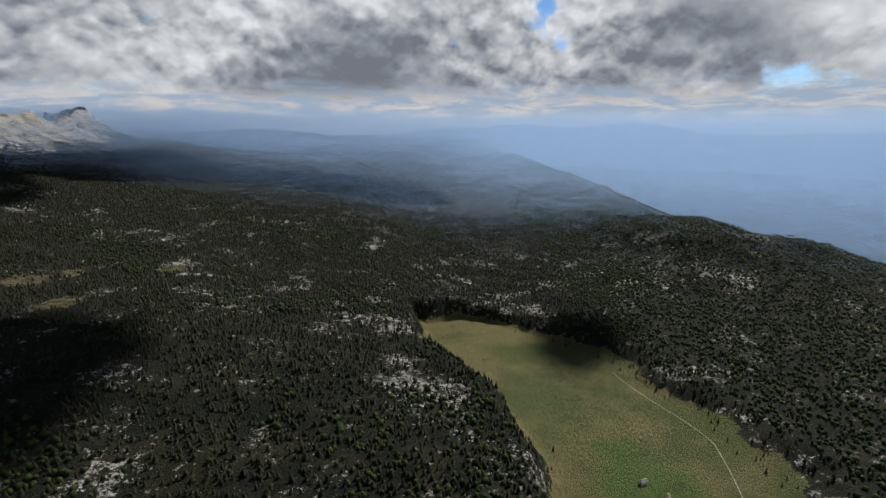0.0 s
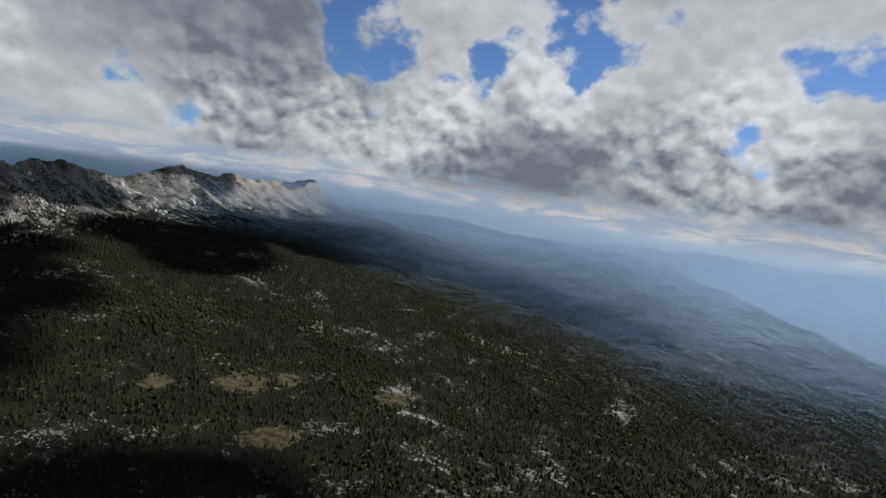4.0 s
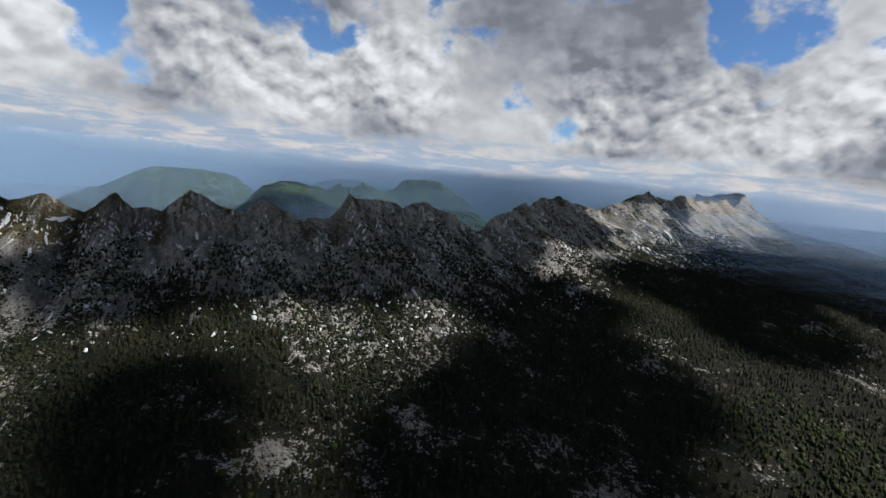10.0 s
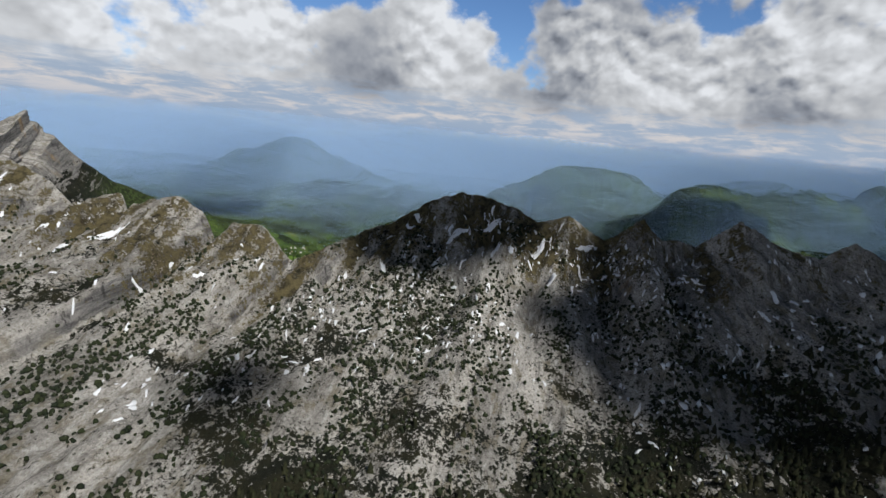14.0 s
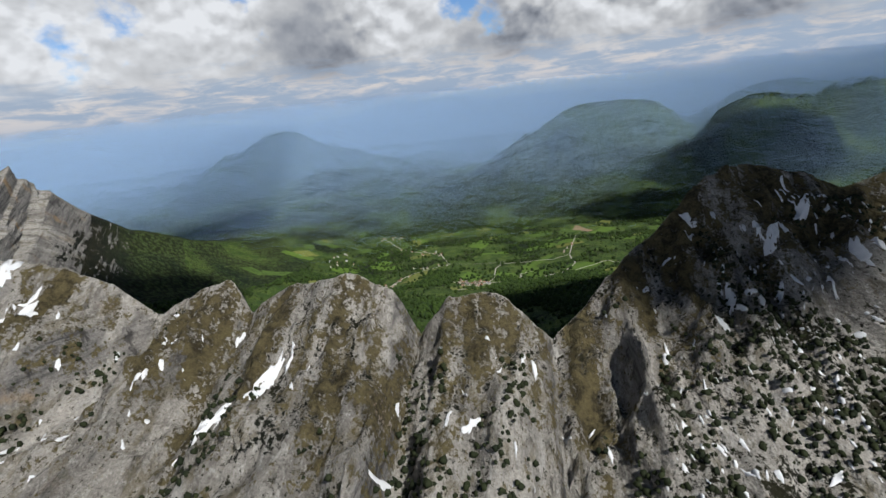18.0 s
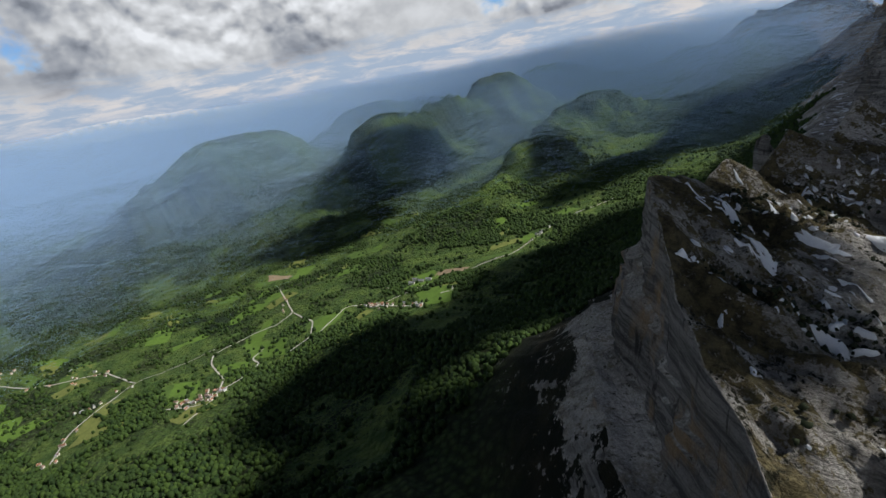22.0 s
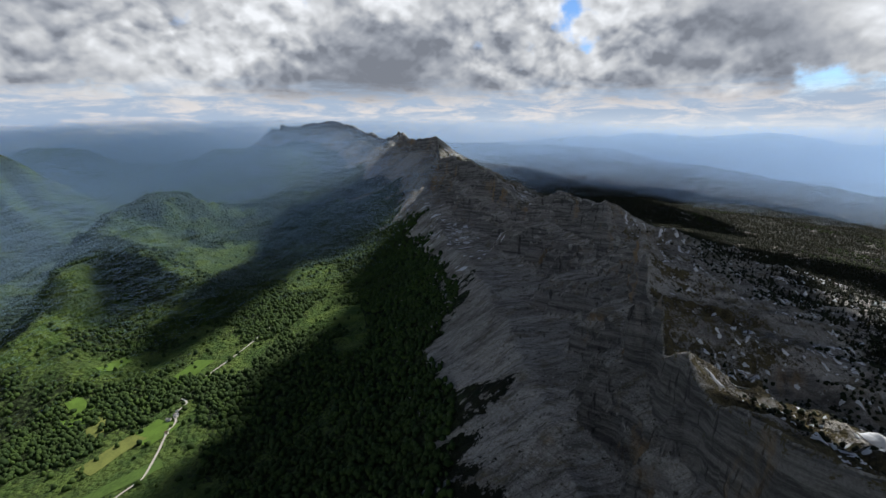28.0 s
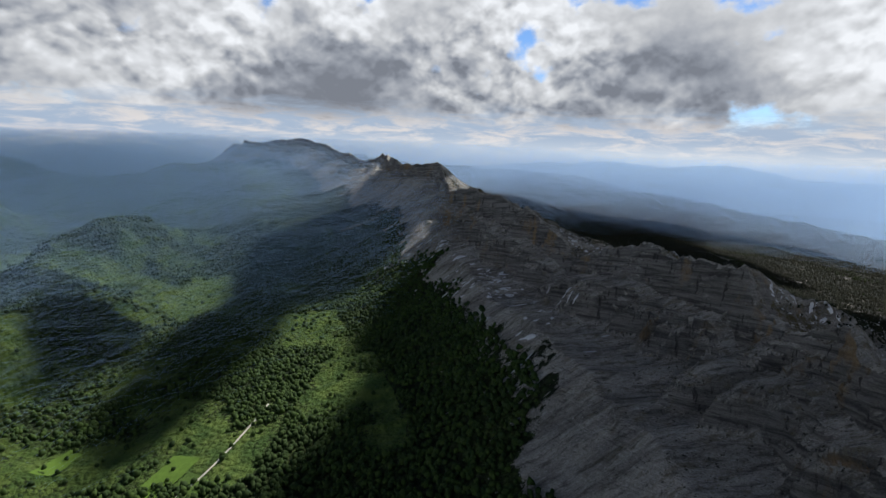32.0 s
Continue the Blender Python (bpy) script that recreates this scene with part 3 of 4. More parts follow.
NEEDLES = foliage("spruce_needles", (0.008, 0.010, 0.004), (0.024, 0.025, 0.009), (0.021, 0.020, 0.0075))
BEECH = foliage("beech_leaves", (0.014, 0.027, 0.005), (0.042, 0.060, 0.009), (0.020, 0.031, 0.008))
LEAVES = foliage("valley_leaves", (0.016, 0.034, 0.008), (0.046, 0.078, 0.013), (0.026, 0.046, 0.010))
PINES = foliage("mountain_pine_needles", (0.010, 0.015, 0.007), (0.026, 0.032, 0.012), (0.020, 0.026, 0.010))


def keep(x, y, chance):
    ok = rng.uniform(0, 1, len(x)) < chance
    return x[ok], y[ok]


# plateau spruces, thinner over the bare limestone
x, y = scatter(150000, -660, 420, -330, 800)
u = x - crest_x(y)
open_rock = fbm(x, y, 26, 5, 20, 0.6)
x, y = keep(x, y, np.where(meadow_mask(x, y) > -2, 0, step(u - 90 * (1 - step(y, 20, 110)), 55, 150) * np.clip(0.85 - 1.1 * open_rock, 0.08, 1)) * np.where((x > 150) & (y > 150), 0.3, 1) * (1 - 0.95 * cleared(x, y)))
wood("spruce_wood", cone_tree(), x, y, rng.uniform(1.9, 4.2, len(x)), NEEDLES, "dark green spruce forest on the plateau")
# beeches on the western hill and between the spruces
x, y = scatter(26000, 120, 640, 120, 1000)
x, y = keep(x, y, np.where(meadow_mask(x, y) > -12, 0, 0.9))
x2, y2 = scatter(30000, -500, 200, 60, 700)
x2, y2 = keep(x2, y2, np.where(meadow_mask(x2, y2) > -4, 0, step(fbm(x2, y2, 70, 3, 30), 0.12, 0.4) * step(x2 - crest_x(y2), 200, 350)))
x, y = np.concatenate([x, x2]), np.concatenate([y, y2])
wood("beech_wood", round_tree(), x, y, rng.uniform(1.7, 3.1, len(x)), BEECH, "fresh green beech wood on the plateau hills")
# mountain pines below the crest
x, y = scatter(185000, -900, -480, -420, 860)
u = x - crest_x(y)
clump = fbm(x * 0.35, y, 13, 4, 33, 0.6)
x, y = keep(x, y, np.where(u > 12, step(clump + 0.42 * step(u, 15, 90) - 0.16, 0.02, 0.40), 0) * (1 - step(u, 220, 320)))
squat = round_tree()[0] * (1.15, 1.15, 1.05), round_tree()[1]
wood("pine_scrub", squat, x, y, rng.uniform(0.55, 1.7, len(x)), PINES, "dark mountain pine scrub scattered over pale rock", jitter=0.11)
# valley woods
x, y = scatter(46000, -1120, -800, -420, 760)
u = x - crest_x(y)
x, y = keep(x, y, step(-u - scree_edge(y), -6, 14) * np.where(fbm(x, y, 55, 3, 23) * 0.6 + 0.42 > 0.48, np.where(-u < 170, 1, 0.04), 1) * (1 - 0.93 * openness(x, y)))
x2, y2 = scatter(40000, -1750, -1120, -420, 1000)
x2, y2 = keep(x2, y2, np.where(fbm(x2, y2, 55, 3, 23) * 0.6 + 0.42 > 0.5, 0.06, 0.9) * (1 - 0.93 * openness(x2, y2)) * np.where(y2 < 60, 0.55, 1))
x, y = np.concatenate([x, x2]), np.concatenate([y, y2])
wood("valley_wood", round_tree(), x, y, rng.uniform(2.6, 5.0, len(x)), LEAVES, "green broadleaf woods below the cliffs")


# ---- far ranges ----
# backdrop that glows: haze and sunlight are put into its emission colour
def haze_glow_material(name, low, high, snow=0.0):
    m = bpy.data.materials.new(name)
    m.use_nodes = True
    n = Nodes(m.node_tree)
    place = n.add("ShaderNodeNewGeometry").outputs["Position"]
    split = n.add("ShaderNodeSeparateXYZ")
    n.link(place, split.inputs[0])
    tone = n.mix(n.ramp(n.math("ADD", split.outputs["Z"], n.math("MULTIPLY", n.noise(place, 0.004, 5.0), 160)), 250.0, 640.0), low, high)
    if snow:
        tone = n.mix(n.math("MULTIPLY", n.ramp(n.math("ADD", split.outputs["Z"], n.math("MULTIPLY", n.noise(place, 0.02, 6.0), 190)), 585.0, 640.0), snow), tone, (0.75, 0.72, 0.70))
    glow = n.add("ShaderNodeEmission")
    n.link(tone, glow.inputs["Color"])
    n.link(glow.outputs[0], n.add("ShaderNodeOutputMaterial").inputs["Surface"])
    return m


def far_range(name, radius, a0, a1, height, rough, seed, mat, label):
    """A far ridge as a sloping sheet on a wide arc about the walk; angles from south towards east."""
    a = np.radians(np.linspace(a0, a1, 700))
    top = height + rough * (fbm(a * radius, a * 0, radius * 0.22, 7, seed, 0.55))
    ease = step(np.arange(700), 0, 60) * (1 - step(np.arange(700), 640, 699))
    top = 120 + (top - 120) * (0.25 + 0.75 * ease)
    rows = np.linspace(0, 1, 8)[:, None]
    r = radius - 260 * (1 - rows) + 0 * a[None]
    X, Y = -430 - np.sin(a)[None] * r, np.cos(a)[None] * r
    me = grid_mesh(name, X, Y, 60 + (top[None] - 60) * rows)
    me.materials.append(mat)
    return tagged(new(name, me), label, "mountain range", kind="structure")


FAR = haze_glow_material("far_haze_glow", (0.20, 0.28, 0.40), (0.30, 0.38, 0.48))
FARTHER = haze_glow_material("farthest_haze_glow", (0.33, 0.42, 0.52), (0.42, 0.50, 0.58), 0.8)
PALE = haze_glow_material("painted_sunlit_haze", (0.40, 0.49, 0.58), (0.66, 0.70, 0.74))
far_range("backdrop_range_1", 4300, 20, 180, 500, 80, 90, FARTHER, "far snow-flecked range with blue haze in its glowing colour")
far_range("backdrop_range_2", 3900, 5, 175, 440, 110, 91, FAR, "far wooded ridge with blue haze in its glowing colour")
far_range("backdrop_range_3", 4300, -150, 40, 470, 60, 92, PALE, "pale far hills with sunlit haze in their glowing colour")
far_range("backdrop_range_4", 3900, -160, 12, 420, 80, 93, FAR, "far plateau edge with haze in its glowing colour")


# ---- snow, fields, roads and houses ----
def part(name, me, mat, parent=None, label=""):
    """Links a mesh as one object, under a parent where one is given."""
    ob = new(name, me)
    if not me.materials:
        me.materials.append(mat)
    if parent:
        ob.parent = parent
    if label:
        tagged(ob, label)
    return ob


def mesh(name, verts, faces):
    me = bpy.data.meshes.new(name)
    me.from_pydata([tuple(map(float, v)) for v in verts], [], faces)
    return me


SNOW = plain("old_snow", (0.70, 0.71, 0.73), 0.6, 0.06, 0.6)


def snow_patch(x, y, long, wide, turn, seed):
    """An irregular sheet of old snow, thick in the middle, laid over the slope."""
    k, rings = 18, (0.0, 0.5, 0.85, 1.0)
    a = np.linspace(0, math.tau, k, endpoint=False)
    rim = 1 + 0.75 * fbm(np.cos(a) * 2 + seed, np.sin(a) * 2 + seed, 1.0, 4, 80)
    c, s = math.cos(radians(turn)), math.sin(radians(turn))
    bend = (seed % 7 - 3) * 0.05
    verts = []
    for f in rings[1:]:
        p, q = np.cos(a) * rim * f * long, np.sin(a) * rim * f * wide
        q = q + bend * p * p / long
        px, py = x + p * c - q * s, y + p * s + q * c
        pz = land(px, py)[0] + (0.42 if f < 0.9 else 0.08)
        verts += list(zip(px, py, pz))
    verts.append((x, y, float(land(np.array([float(x)]), np.array([float(y)]))[0][0]) + 0.5))
    faces = [(len(verts) - 1, i, (i + 1) % k) for i in range(k)]
    for r in range(2):
        faces += [(r * k + i, (r + 1) * k + i, (r + 1) * k + (i + 1) % k, r * k + (i + 1) % k) for i in range(k)]
    me = mesh("snow_patch", verts, faces)
    me.shade_smooth()
    me.materials.append(SNOW)
    me.update()
    return tagged(new("snow_patch", me), "white patch of old spring snow on the rocky slope", "snow patch", "snow patches on the ridge")


def line_snow(count, x0, x1, y0, y1, size, seed):
    r = random.Random(seed)
    for i in range(count):
        y = r.uniform(y0, y1)
        x = float(crest_x(np.array([y]))[0]) + r.uniform(x0, x1)
        long = size * r.uniform(0.3, 1.1)
        snow_patch(x, y, long, long * r.uniform(0.12, 0.34), r.gauss(0, 22), r.uniform(0, 99))


line_snow(26, 6, 60, -60, 120, 4.2, 1)
line_snow(46, 20, 140, -60, 330, 3.0, 2)
line_snow(22, 8, 90, -330, -110, 3.4, 3)
line_snow(34, 6, 90, 330, 640, 4.5, 4)
line_snow(22, -110, -35, 260, 620, 7.0, 5)
line_snow(14, 10, 80, 640, 900, 8.0, 6)
line_snow(90, 12, 150, -100, 420, 1.5, 7)
line_snow(40, 10, 110, -330, -90, 1.5, 8)
for x, y, long, wide, turn in ((-612, -178, 9.0, 1.3, -12), (-602, -186, 6.0, 0.9, -20), (-640, -274, 7.0, 2.6, 10), (-628, -262, 6.0, 2.0, -15), (-706, -12, 7.0, 1.5, -35), (-699, 14, 9.0, 1.3, -25),
                               (-689, -30, 8.0, 1.6, -30), (-681, -8, 6.0, 1.8, -10), (-671, 22, 7.0, 1.4, -20), (-712, 40, 8.0, 1.2, -40)):
    snow_patch(x, y, long, wide, turn, x)


def snow_scatter(stretches):
    """Many small remnants of snow in hollows and runnels, thick in the middle, in one mesh."""
    k, cx, cy, long, wide = 9, [], [], [], []
    for count, u0, u1, y0, y1, size in stretches:
        y = rng.uniform(y0, y1, count)
        x = crest_x(y) + rng.uniform(u0, u1, count)
        ok = fbm(x * 0.5, y, 22, 4, 95, 0.6) > rng.normal(0.05, 0.14, count)
        long.append(size * rng.uniform(0.35, 1.2, ok.sum()))
        cx.append(x[ok])
        cy.append(y[ok])
    cx, cy, long = np.concatenate(cx), np.concatenate(cy), np.concatenate(long)
    wide = long * rng.uniform(0.2, 0.55, len(long))
    turn = rng.normal(0, 0.45, len(long))[:, None]
    a = np.linspace(0, math.tau, k, endpoint=False)[None]
    rings = []
    for f, lift in ((0.0, 0.30), (0.7, 0.26), (1.0, -0.12)):
        rim = f * rng.uniform(0.6, 1.3, (len(long), k))
        p, q = np.cos(a) * rim * long[:, None], np.sin(a) * rim * wide[:, None]
        px, py = cx[:, None] + p * np.cos(turn) - q * np.sin(turn), cy[:, None] + p * np.sin(turn) + q * np.cos(turn)
        rings.append(np.stack([px, py, land(px, py)[0] + lift], -1))
    pts = np.concatenate([rings[0][:, :1], rings[1], rings[2]], 1)
    one = [(0, 1 + i, 1 + (i + 1) % k) for i in range(k)]
    for i in range(k):
        j = (i + 1) % k
        one += [(1 + i, 1 + k + i, 1 + k + j), (1 + i, 1 + k + j, 1 + j)]
    tri = np.array(one)[None] + (np.arange(len(long)) * (2 * k + 1))[:, None, None]
    me = bpy.data.meshes.new("snow_remnants")
    me.from_pydata(pts.reshape(-1, 3).tolist(), [], tri.reshape(-1, 3).tolist())
    me.shade_smooth()
    me.materials.append(SNOW)
    return tagged(new("snow_remnants", me), "countless small white remnants of snow among rocks and pines", "snow", kind="stuff")


snow_scatter(((3600, 10, 170, 50, 430, 1.7), (900, 12, 130, -90, 60, 1.6), (700, 14, 120, -330, -90, 1.5), (1500, 8, 170, 430, 1000, 3.4), (500, -95, -35, 300, 700, 3.0)))


def drape(name, corners, mat, label, category, lift=0.5, cells=8):
    """A four-cornered sheet laid over the ground."""
    c = np.array(corners, float)
    i, j = np.meshgrid(np.linspace(0, 1, cells), np.linspace(0, 1, cells))
    p = (1 - i)[..., None] * ((1 - j)[..., None] * c[0] + j[..., None] * c[3]) + i[..., None] * ((1 - j)[..., None] * c[1] + j[..., None] * c[2])
    p = p + np.stack([fbm(p[..., 0], p[..., 1], 18, 2, 84), fbm(p[..., 0], p[..., 1], 18, 2, 85)], -1) * 3.0
    me = grid_mesh(name, p[..., 0], p[..., 1], land(p[..., 0], p[..., 1])[0] + lift)
    me.materials.append(mat)
    return tagged(new(name, me), label, category, kind="structure")


FIELD = [plain("mown_field", (0.10, 0.17, 0.025), 0.9, 0.2, 0.15), plain("pasture", (0.075, 0.125, 0.025), 0.9, 0.25, 0.12), plain("ripening_field", (0.16, 0.18, 0.045), 0.9, 0.2, 0.15)]
EARTH = plain("bare_earth", (0.27, 0.20, 0.13), 0.95, 0.2, 0.2)
for corners in (((-1033, 38), (-988, 57), (-954, 31), (-976, 15)), ((-1162, -110), (-1088, -82), (-1047, -97), (-1088, -121)), ((-1087, -52), (-1074, -20), (-1057, -36), (-1048, -64)),
                ((-1108, -153), (-1085, -124), (-1034, -132), (-1050, -148)), ((-1105, -187), (-1086, -167), (-1040, -178), (-1060, -198)), ((-1075, 62), (-1058, 84), (-1030, 72), (-1040, 58))):
    drape("field", corners, FIELD[0], "bright green mown field in the valley", "field")
drape("field", ((-1049, 84), (-1011, 98), (-1008, 88), (-1043, 72)), EARTH, "bare brown ploughed field", "field")
drape("quarry", ((-1372, -24), (-1338, 2), (-1322, -8), (-1352, -30)), EARTH, "pale sandy quarry cut into the hillside", "quarry")
spots = random.Random(12)
for _ in range(95):
    x, y = spots.uniform(-1420, -985), spots.uniform(-470, 330)
    if abs(x + 1180) < 60 and y > 60 or x - float(crest_x(np.array([y]))[0]) > -270:
        continue
    a, b, t = spots.uniform(9, 26), spots.uniform(6, 13), spots.uniform(0, 3.14)
    corners = [(x + p * a * math.cos(t) - q * b * math.sin(t), y + p * a * math.sin(t) + q * b * math.cos(t)) for p, q in ((-1, -1), (1, -1), (1, 1), (-1, 1))]
    drape("field", corners, spots.choice(FIELD), "green pasture between hedges", "field", 0.35, 6)

GRAVEL = plain("pale_gravel", (0.50, 0.47, 0.41), 0.95, 0.15, 0.5)


def road(points, width, label):
    """A pale ribbon along the ground through the given points."""
    p = np.array(points, float)
    d = np.concatenate([[0], np.cumsum(np.hypot(*np.diff(p, axis=0).T))])
    t = np.arange(0, d[-1], 3.0)
    line = np.stack([np.interp(t, d, p[:, 0]), np.interp(t, d, p[:, 1])], -1)
    for _ in range(3):
        line[1:-1] = (line[:-2] + line[2:] + 2 * line[1:-1]) / 4
    way = np.gradient(line, axis=0)
    side = np.stack([-way[:, 1], way[:, 0]], -1) / np.hypot(way[:, 0], way[:, 1])[:, None] * width / 2
    p = np.stack([line - side, line, line + side], 1)
    me = grid_mesh("road", p[..., 0], p[..., 1], land(p[..., 0], p[..., 1])[0] + 0.75)
    me.materials.append(GRAVEL)
    return tagged(new("road", me), label, "road", kind="structure")


for points in (((-1051, -200), (-1023, -176), (-1031, -160), (-1059, -150), (-1119, -152), (-1146, -146), (-1157, -130), (-1166, -102), (-1148, -76), (-1156, -54), (-1228, -42), (-1300, -30)),
               ((-1100, -105), (-1085, -120), (-1060, -118), (-1048, -130), (-1031, -160)), ((-1047, -92), (-1050, -70), (-1090, -53), (-1156, -54)), ((-1048, -64), (-1077, -19), (-1067, -10), (-1040, 1), (-1004, 8), (-976, 15)),
               ((-1040, 1), (-1035, 49), (-1018, 65), (-1003, 92), (-985, 130), (-1000, 180)), ((-985, 40), (-975, 48), (-985, 55)), ((-1000, 180), (-999, 190), (-1008, 200), (-1001, 210), (-1020, 222), (-1000, 260), (-985, 330)),
               ((-1031, -160), (-1010, -175), (-991, -190)), ((-1058, -279), (-1100, -270), (-1154, -217), (-1166, -140)), ((-1154, -217), (-1233, -243), (-1300, -320), (-1363, -370))):
    road(points, 1.5, "narrow pale road winding through the valley")
road(((108, 300), (114, 280), (121, 262), (130, 242), (136, 223), (132, 200), (126, 175), (118, 150)), 0.22, "worn pale track across the meadow")

WALLS = [plain("lime_render", (0.62, 0.57, 0.49), 0.9, 0.12), plain("pale_render", (0.72, 0.69, 0.63), 0.9, 0.1)]
TILES = [plain("clay_tiles", (0.33, 0.17, 0.11), 0.85, 0.25), plain("brown_tiles", (0.22, 0.15, 0.12), 0.85, 0.25), plain("grey_slate", (0.24, 0.24, 0.25), 0.7, 0.2)]
DARK = plain("dark_window", (0.03, 0.03, 0.035), 0.4, 0.1)


def box_mesh(name, x0, x1, y0, y1, z0, z1):
    v = [(x, y, z) for z in (z0, z1) for x, y in ((x0, y0), (x1, y0), (x1, y1), (x0, y1))]
    return mesh(name, v, [(3, 2, 1, 0), (4, 5, 6, 7), (0, 1, 5, 4), (1, 2, 6, 5), (2, 3, 7, 6), (3, 0, 4, 7)])


def house(length, depth, high, wall_mat, roof_mat):
    """A small house: gabled walls, overhanging roof, chimney and two windows; base at the origin."""
    root = new("house")
    a, b, g = length / 2, depth / 2, high + depth * 0.38
    v = [(x, y, z) for x in (-a, a) for y, z in ((-b, -0.8), (b, -0.8), (b, high), (0, g), (-b, high))]
    part("wall", mesh("wall", v, [(4, 3, 2, 1, 0), (5, 6, 7, 8, 9), (0, 1, 6, 5), (1, 2, 7, 6), (4, 0, 5, 9), (2, 3, 8, 7), (3, 4, 9, 8)]), wall_mat, root)
    e, o, t = a + 0.15, 0.22, 0.10
    v = []
    for x in (-e, e):
        drop = o * 0.76
        v += [(x, -b - o, high - drop + 0.02), (x, 0, g + 0.02), (x, b + o, high - drop + 0.02), (x, b + o, high - drop + t), (x, 0, g + t + 0.04), (x, -b - o, high - drop + t)]
    part("roof", mesh("roof", v, [(0, 1, 7, 6), (1, 2, 8, 7), (2, 3, 9, 8), (3, 4, 10, 9), (4, 5, 11, 10), (5, 0, 6, 11), (5, 4, 1, 0), (4, 3, 2, 1), (6, 7, 10, 11), (7, 8, 9, 10)]), roof_mat, root)
    part("chimney", box_mesh("chimney", a * 0.3, a * 0.3 + 0.25, -0.12, 0.13, high, g + 0.35), wall_mat, root)
    for k in (-0.5, 0.4):
        part("window", box_mesh("window", a * k - 0.14, a * k + 0.14, b - 0.02, b + 0.03, high * 0.45, high * 0.45 + 0.35), DARK, root)
    return root


KINDS = [house(2.6, 1.8, 1.2, WALLS[0], TILES[0]), house(2.2, 1.7, 1.4, WALLS[1], TILES[1]), house(3.4, 2.0, 1.3, WALLS[1], TILES[2]), house(6.5, 2.6, 2.4, WALLS[1], TILES[2])]
TELL = ("pale rendered house with a clay tile roof", "light house with a brown tiled roof", "white house under a grey slate roof", "long white apartment building with a grey roof")
for kind, tell in zip(KINDS, TELL):
    tagged(kind, tell + " in the valley village", "house" if kind is not KINDS[3] else "building", "village houses")


def set_house(kind, x, y, turn):
    z = float(land(np.array([float(x)]), np.array([float(y)]))[0][0])
    copy_thing(KINDS[kind], pose(x, y, z + 0.35, 0, 0, turn))


lots = random.Random(5)
STREETS = (((-1031, -160), (-1040, -172), 9, 22), ((-1023, -176), (-1051, -190), 7, 12), ((-1067, -10), (-1040, 1), 5, 16), ((-1040, 1), (-976, 15), 5, 18), ((-1060, 37), (-1080, 30), 8, 5),
           ((-1136, -264), (-1154, -217), 14, 8), ((-1233, -243), (-1300, -320), 18, 12), ((-1058, -279), (-1100, -270), 12, 9), ((-1363, -370), (-1380, -340), 12, 9), ((-1228, -42), (-1170, -60), 8, 5),
           ((-1000, 180), (-1004, 205), 7, 6), ((-1150, -380), (-1250, -420), 30, 12))
for a, b, spread, count in STREETS:
    for _ in range(count):
        f = lots.random()
        set_house(lots.choice((0, 0, 1, 1, 2)), a[0] + (b[0] - a[0]) * f + lots.gauss(0, spread / 2), a[1] + (b[1] - a[1]) * f + lots.gauss(0, spread / 2), lots.choice((0, 90)) + math.degrees(math.atan2(b[1] - a[1], b[0] - a[0])) + lots.gauss(0, 8))
for x, y, turn in ((-1056, 50, 35), (-1049, 58, 35), (-1060, 58, 35)):
    set_house(3, x, y, turn)
set_house(2, 89, 195, 20)
set_house(1, 96, 185, 80)
for kind, (x, y) in zip(KINDS, ((-1045, -166), (-1028, -5), (-1010, 14), (-1043, 64))):
    kind.matrix_basis = pose(x, y, float(land(np.array([float(x)]), np.array([float(y)]))[0][0]) + 0.35, 0, 0, 30)


# ---- lone spruces about the meadow ----
BARK = plain("spruce_bark", (0.09, 0.065, 0.045), 0.95, 0.3, 3.0)


def lone_spruce(tall):
    """A spruce standing alone: tapered stem and a crown of drooping branch whorls."""
    root = new("spruce_tree")
    k = 6
    v = [(math.cos(math.tau * i / k) * r, math.sin(math.tau * i / k) * r, z) for r, z in ((0.035 * tall, -0.3), (0.008 * tall, 0.9 * tall)) for i in range(k)]
    part("trunk", mesh("trunk", v, [(i, (i + 1) % k, k + (i + 1) % k, k + i) for i in range(k)]), BARK, root)
    r = random.Random(int(tall * 100))
    v, f = [], []
    for ring in range(9):
        z = tall * (0.10 + 0.88 * ring / 8.6)
        wide = tall * 0.23 * (1 - ring / 9.4) ** 0.85
        for b in range(9):
            a = math.tau * (b + 0.5 * (ring % 2)) / 9 + r.uniform(-0.2, 0.2)
            w2 = wide * r.uniform(0.75, 1.15)
            n0 = len(v)
            for da, rr, dz in ((-0.30, 0.35, 0.02), (0.30, 0.35, 0.02), (0.16, 1.0, -0.07), (-0.16, 1.0, -0.07)):
                v.append((math.cos(a + da) * w2 * rr, math.sin(a + da) * w2 * rr, z + dz * tall * r.uniform(0.7, 1.3)))
            v.append((0, 0, z + 0.08 * tall))
            f += [(n0, n0 + 1, n0 + 4), (n0, n0 + 3, n0 + 2, n0 + 1), (n0 + 3, n0, n0 + 4), (n0 + 1, n0 + 2, n0 + 4), (n0 + 2, n0 + 3, n0 + 4)]
    part("crown", mesh("crown", v, f), NEEDLES, root)
    return tagged(root, "dark green spruce standing alone in the pale meadow", "tree", "lone spruces of the meadow")


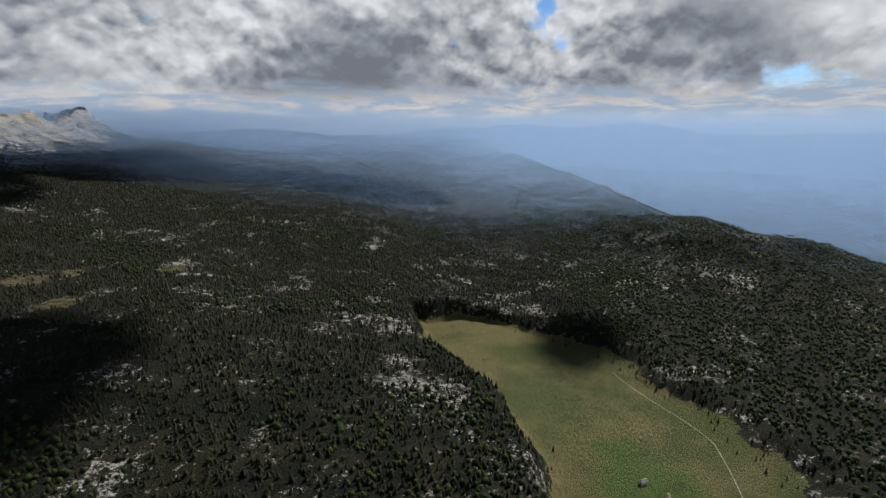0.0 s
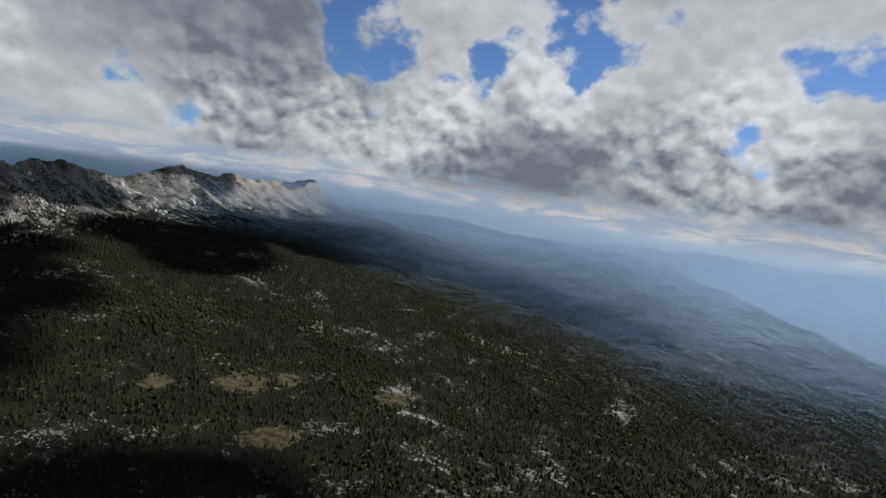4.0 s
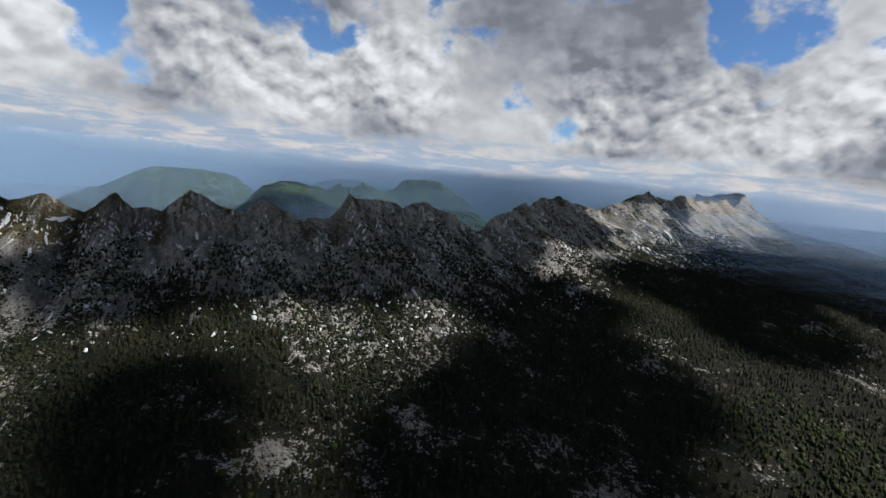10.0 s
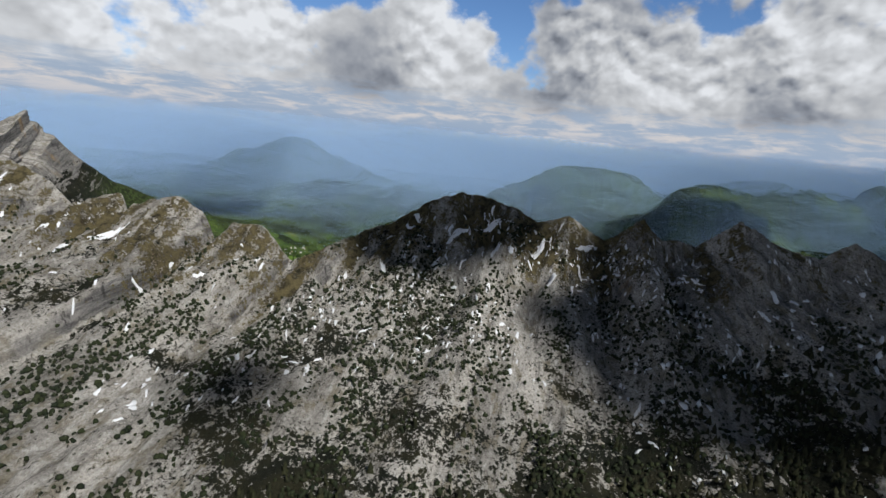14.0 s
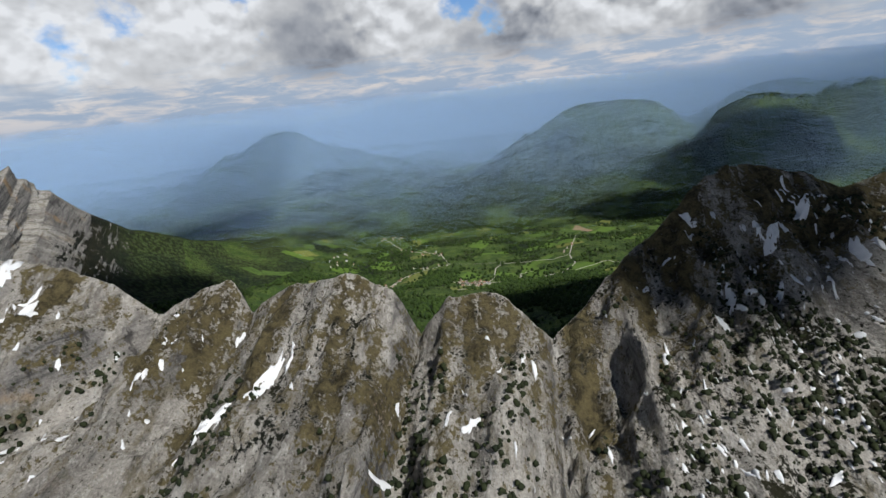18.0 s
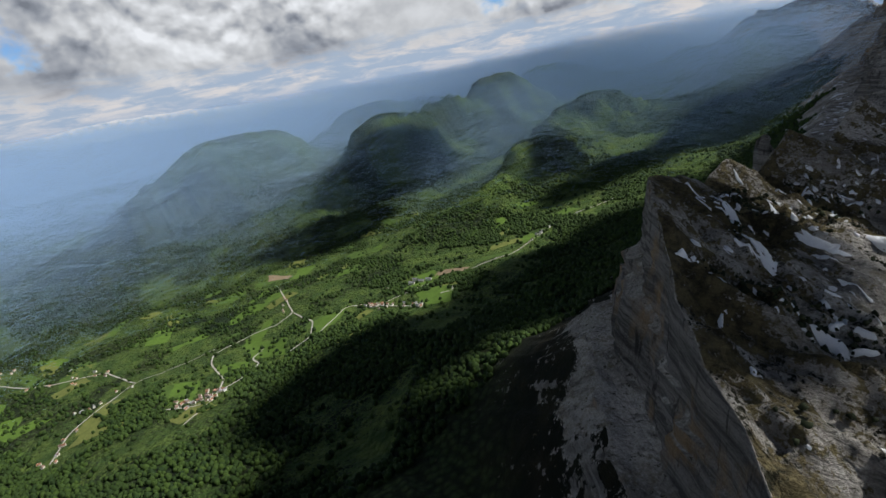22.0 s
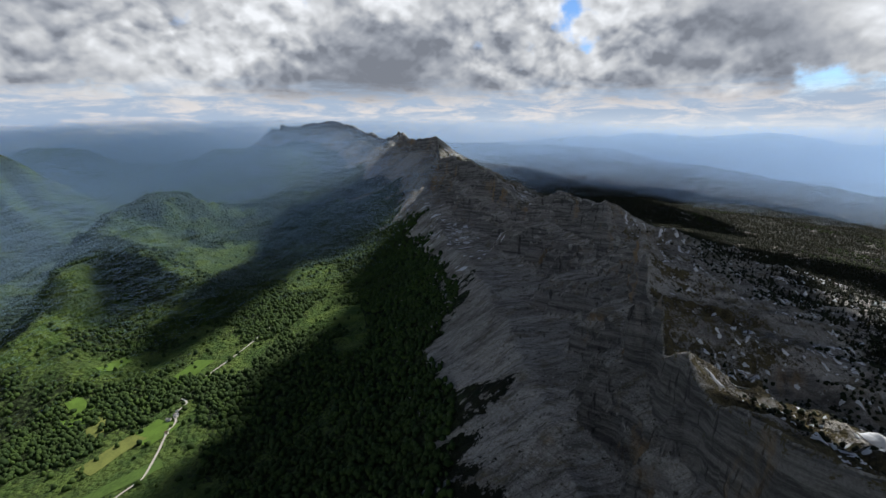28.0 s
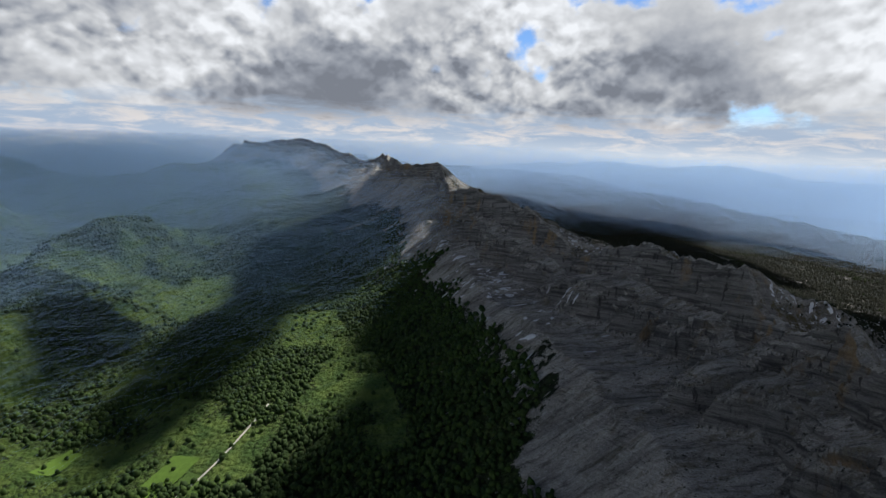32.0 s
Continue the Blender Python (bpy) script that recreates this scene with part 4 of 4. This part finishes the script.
PATTERN = [lone_spruce(2.4), lone_spruce(3.1), lone_spruce(3.8)]
stand = random.Random(8)
standing = 0
while standing < 72:
    y = stand.uniform(150, 385)
    mid, half = (float(np.interp(y, [m[0] for m in MEADOW], [m[i] for m in MEADOW])) for i in (1, 2))
    x = mid + half * (stand.choice((1, 1, 1, -1)) * (1 - abs(stand.gauss(0, 0.13))))
    z = float(land(np.array([x]), np.array([y]))[0][0])
    place_here = pose(x, y, z, 0, 0, stand.uniform(0, 360))
    if standing < 3:
        PATTERN[standing].matrix_basis = place_here
    else:
        copy_thing(stand.choice(PATTERN), place_here)
    standing += 1


# ---- the clouds over the walk, whose shadows lie on the land ----
CLOUD_BASE = 1500.0
# where each shadow lies: lists of x, y, half sizes
SHADOWS = (((-740, 215, 170, 190), (-716, -34, 78, 64), (-920, -60, 62, 95), (-915, 110, 52, 85), (-890, 225, 60, 75), (-842, 325, 44, 62), (-770, 520, 90, 110), (-830, 330, 70, 80), (-640, 110, 52, 88), (-602, 100, 38, 58), (-560, 330, 50, 80), (-600, 560, 90, 110), (-625, 740, 90, 110), (-505, 520, 60, 80)),
           ((-440, 235, 95, 62), (-452, 180, 48, 36), (-500, 310, 95, 62), (-590, 350, 60, 60)), ((-505, 95, 46, 36), (-472, 96, 36, 32)),
           ((-1072, 465, 52, 180), (-985, 760, 120, 160)), ((-1190, 430, 62, 60),), ((-1450, 110, 80, 120), (-1570, 340, 115, 170)),
           ((-1450, -760, 260, 80), (-1250, -720, 150, 60)), ((-880, -430, 90, 50),), ((-300, 980, 330, 200), (-560, 900, 200, 260)),
           ((-235, 190, 80, 95), (-260, 110, 80, 90)), ((93, 335, 30, 34),), ((-560, -78, 22, 14),))
m, n, bsdf, place = material("cloud_vapour", 1.0)
n.link(n.mix(n.ramp(n.noise(place, 0.01, 5.0), 0.3, 0.7), (0.74, 0.76, 0.79), (0.86, 0.87, 0.88)), bsdf.inputs["Base Color"])
VAPOUR = m


def cloud_heap(shadow):
    """A flat-bottomed heap of puffs above the place where its shadow falls."""
    verts, faces = [], []
    bm = bmesh.new()
    bmesh.ops.create_icosphere(bm, subdivisions=4, radius=1.0)
    ball = np.array([v.co[:] for v in bm.verts])
    tri = np.array([[v.index for v in f.verts] for f in bm.faces])
    bm.free()
    for x, y, rx, ry in shadow:
        rise = CLOUD_BASE - float(land(np.array([float(x)]), np.array([float(y)]))[0][0])
        cx, cy = x + TO_SUN.x / TO_SUN.z * rise, y + TO_SUN.y / TO_SUN.z * rise
        puff = ball * (1 + 0.30 * fbm(ball[:, :1] * 3 + x, ball[:, 1:2] * 3 + ball[:, 2:] * 2 + y, 1.0, 5, 50, 0.6))
        puff = puff * (rx, ry, 0.35 * min(rx, ry))
        puff[:, 2] = np.where(puff[:, 2] < 0, puff[:, 2] * 0.25, puff[:, 2])
        faces.append(tri + sum(len(v) for v in verts))
        verts.append(puff + (cx, cy, CLOUD_BASE))
    me = bpy.data.meshes.new("cloud")
    me.from_pydata(np.concatenate(verts).tolist(), [], np.concatenate(faces).tolist())
    me.shade_smooth()
    me.materials.append(VAPOUR)
    return tagged(new("cloud", me), "grey-white heaped cloud drifting high above the plateau", "cloud", "clouds over the ridge")


for shadow in SHADOWS:
    cloud_heap(shadow)


# ---- distance haze imitated by countless added fine blue slivers, thickest low down ----
def haze_slivers(count):
    a = np.radians(rng.uniform(-80, 200, count))
    r = 620 + 2450 * rng.uniform(0, 1, count)
    lid = 512 + 26 * step(r, 1400, 1700) + 34 * step(r, 950, 1400) * step(a, -0.25, 0.05) * (1 - step(a, 0.75, 1.05))
    z = 150 + (lid - 150) * rng.uniform(0, 1, count)
    half = rng.uniform(90, 170, count)
    slant = rng.uniform(-0.45, 0.45, count)
    cx, cy = -430 - np.sin(a) * r, 50 + np.cos(a) * r
    dense = np.maximum(step(r, 820 - 150 * step(a, 0.15, 0.4) * (1 - step(a, 1.0, 1.3)), 1250), step(cy, 130, 420) * step(np.hypot(cx + 780, cy + 100), 420, 760)) * step(np.hypot(cx, cy), 480, 850)
    ok = (z + half * np.abs(np.sin(slant)) < lid) & (rng.uniform(0, 1, count) < dense)
    a, r, z, half, slant = a[ok], r[ok], z[ok], half[ok], slant[ok]
    thick = 0.0145 * r / 1000 * (1 + 0.35 * step(a, 0.2, 0.7) * (1 - 0.7 * step(a, 1.2, 1.6)) + 0.5 * step(a, 0.15, 0.4) * (1 - step(a, 1.0, 1.3)))
    cx, cy = -430 - np.sin(a) * r, 50 + np.cos(a) * r
    along, over = half * np.cos(slant), half * np.sin(slant)
    ax, ay = np.cos(a), np.sin(a)
    wx, wz = -thick * np.sin(slant), thick * np.cos(slant)
    corners = [(cx + ax * (p * along + q * wx), cy + ay * (p * along + q * wx), z + p * over + q * wz) for p, q in ((-1, -1), (1, -1), (1, 1), (-1, 1))]
    pts = np.stack([np.stack(c, -1) for c in corners], 1)
    me = bpy.data.meshes.new("haze")
    k = len(a)
    me.vertices.add(4 * k)
    me.vertices.foreach_set("co", pts.astype(np.float32).ravel())
    me.loops.add(4 * k)
    me.loops.foreach_set("vertex_index", np.arange(4 * k, dtype=np.int32))
    me.polygons.add(k)
    me.polygons.foreach_set("loop_start", np.arange(0, 4 * k, 4, dtype=np.int32))
    me.update(calc_edges=True)
    m = bpy.data.materials.new("sliver_haze_blue")
    m.use_nodes = True
    n = Nodes(m.node_tree)
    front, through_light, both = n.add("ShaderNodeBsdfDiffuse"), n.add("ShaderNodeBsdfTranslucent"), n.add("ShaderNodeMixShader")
    # the haze tint is the slivers' own colour
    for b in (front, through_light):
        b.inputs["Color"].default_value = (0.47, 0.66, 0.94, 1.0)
    n.link(front.outputs[0], both.inputs[1])
    n.link(through_light.outputs[0], both.inputs[2])
    n.link(both.outputs[0], n.add("ShaderNodeOutputMaterial").inputs["Surface"])
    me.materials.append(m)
    return tagged(new("haze", me), "thin blue slivers imitating haze over the far valley", "haze", kind="stuff")


haze_slivers(560000)
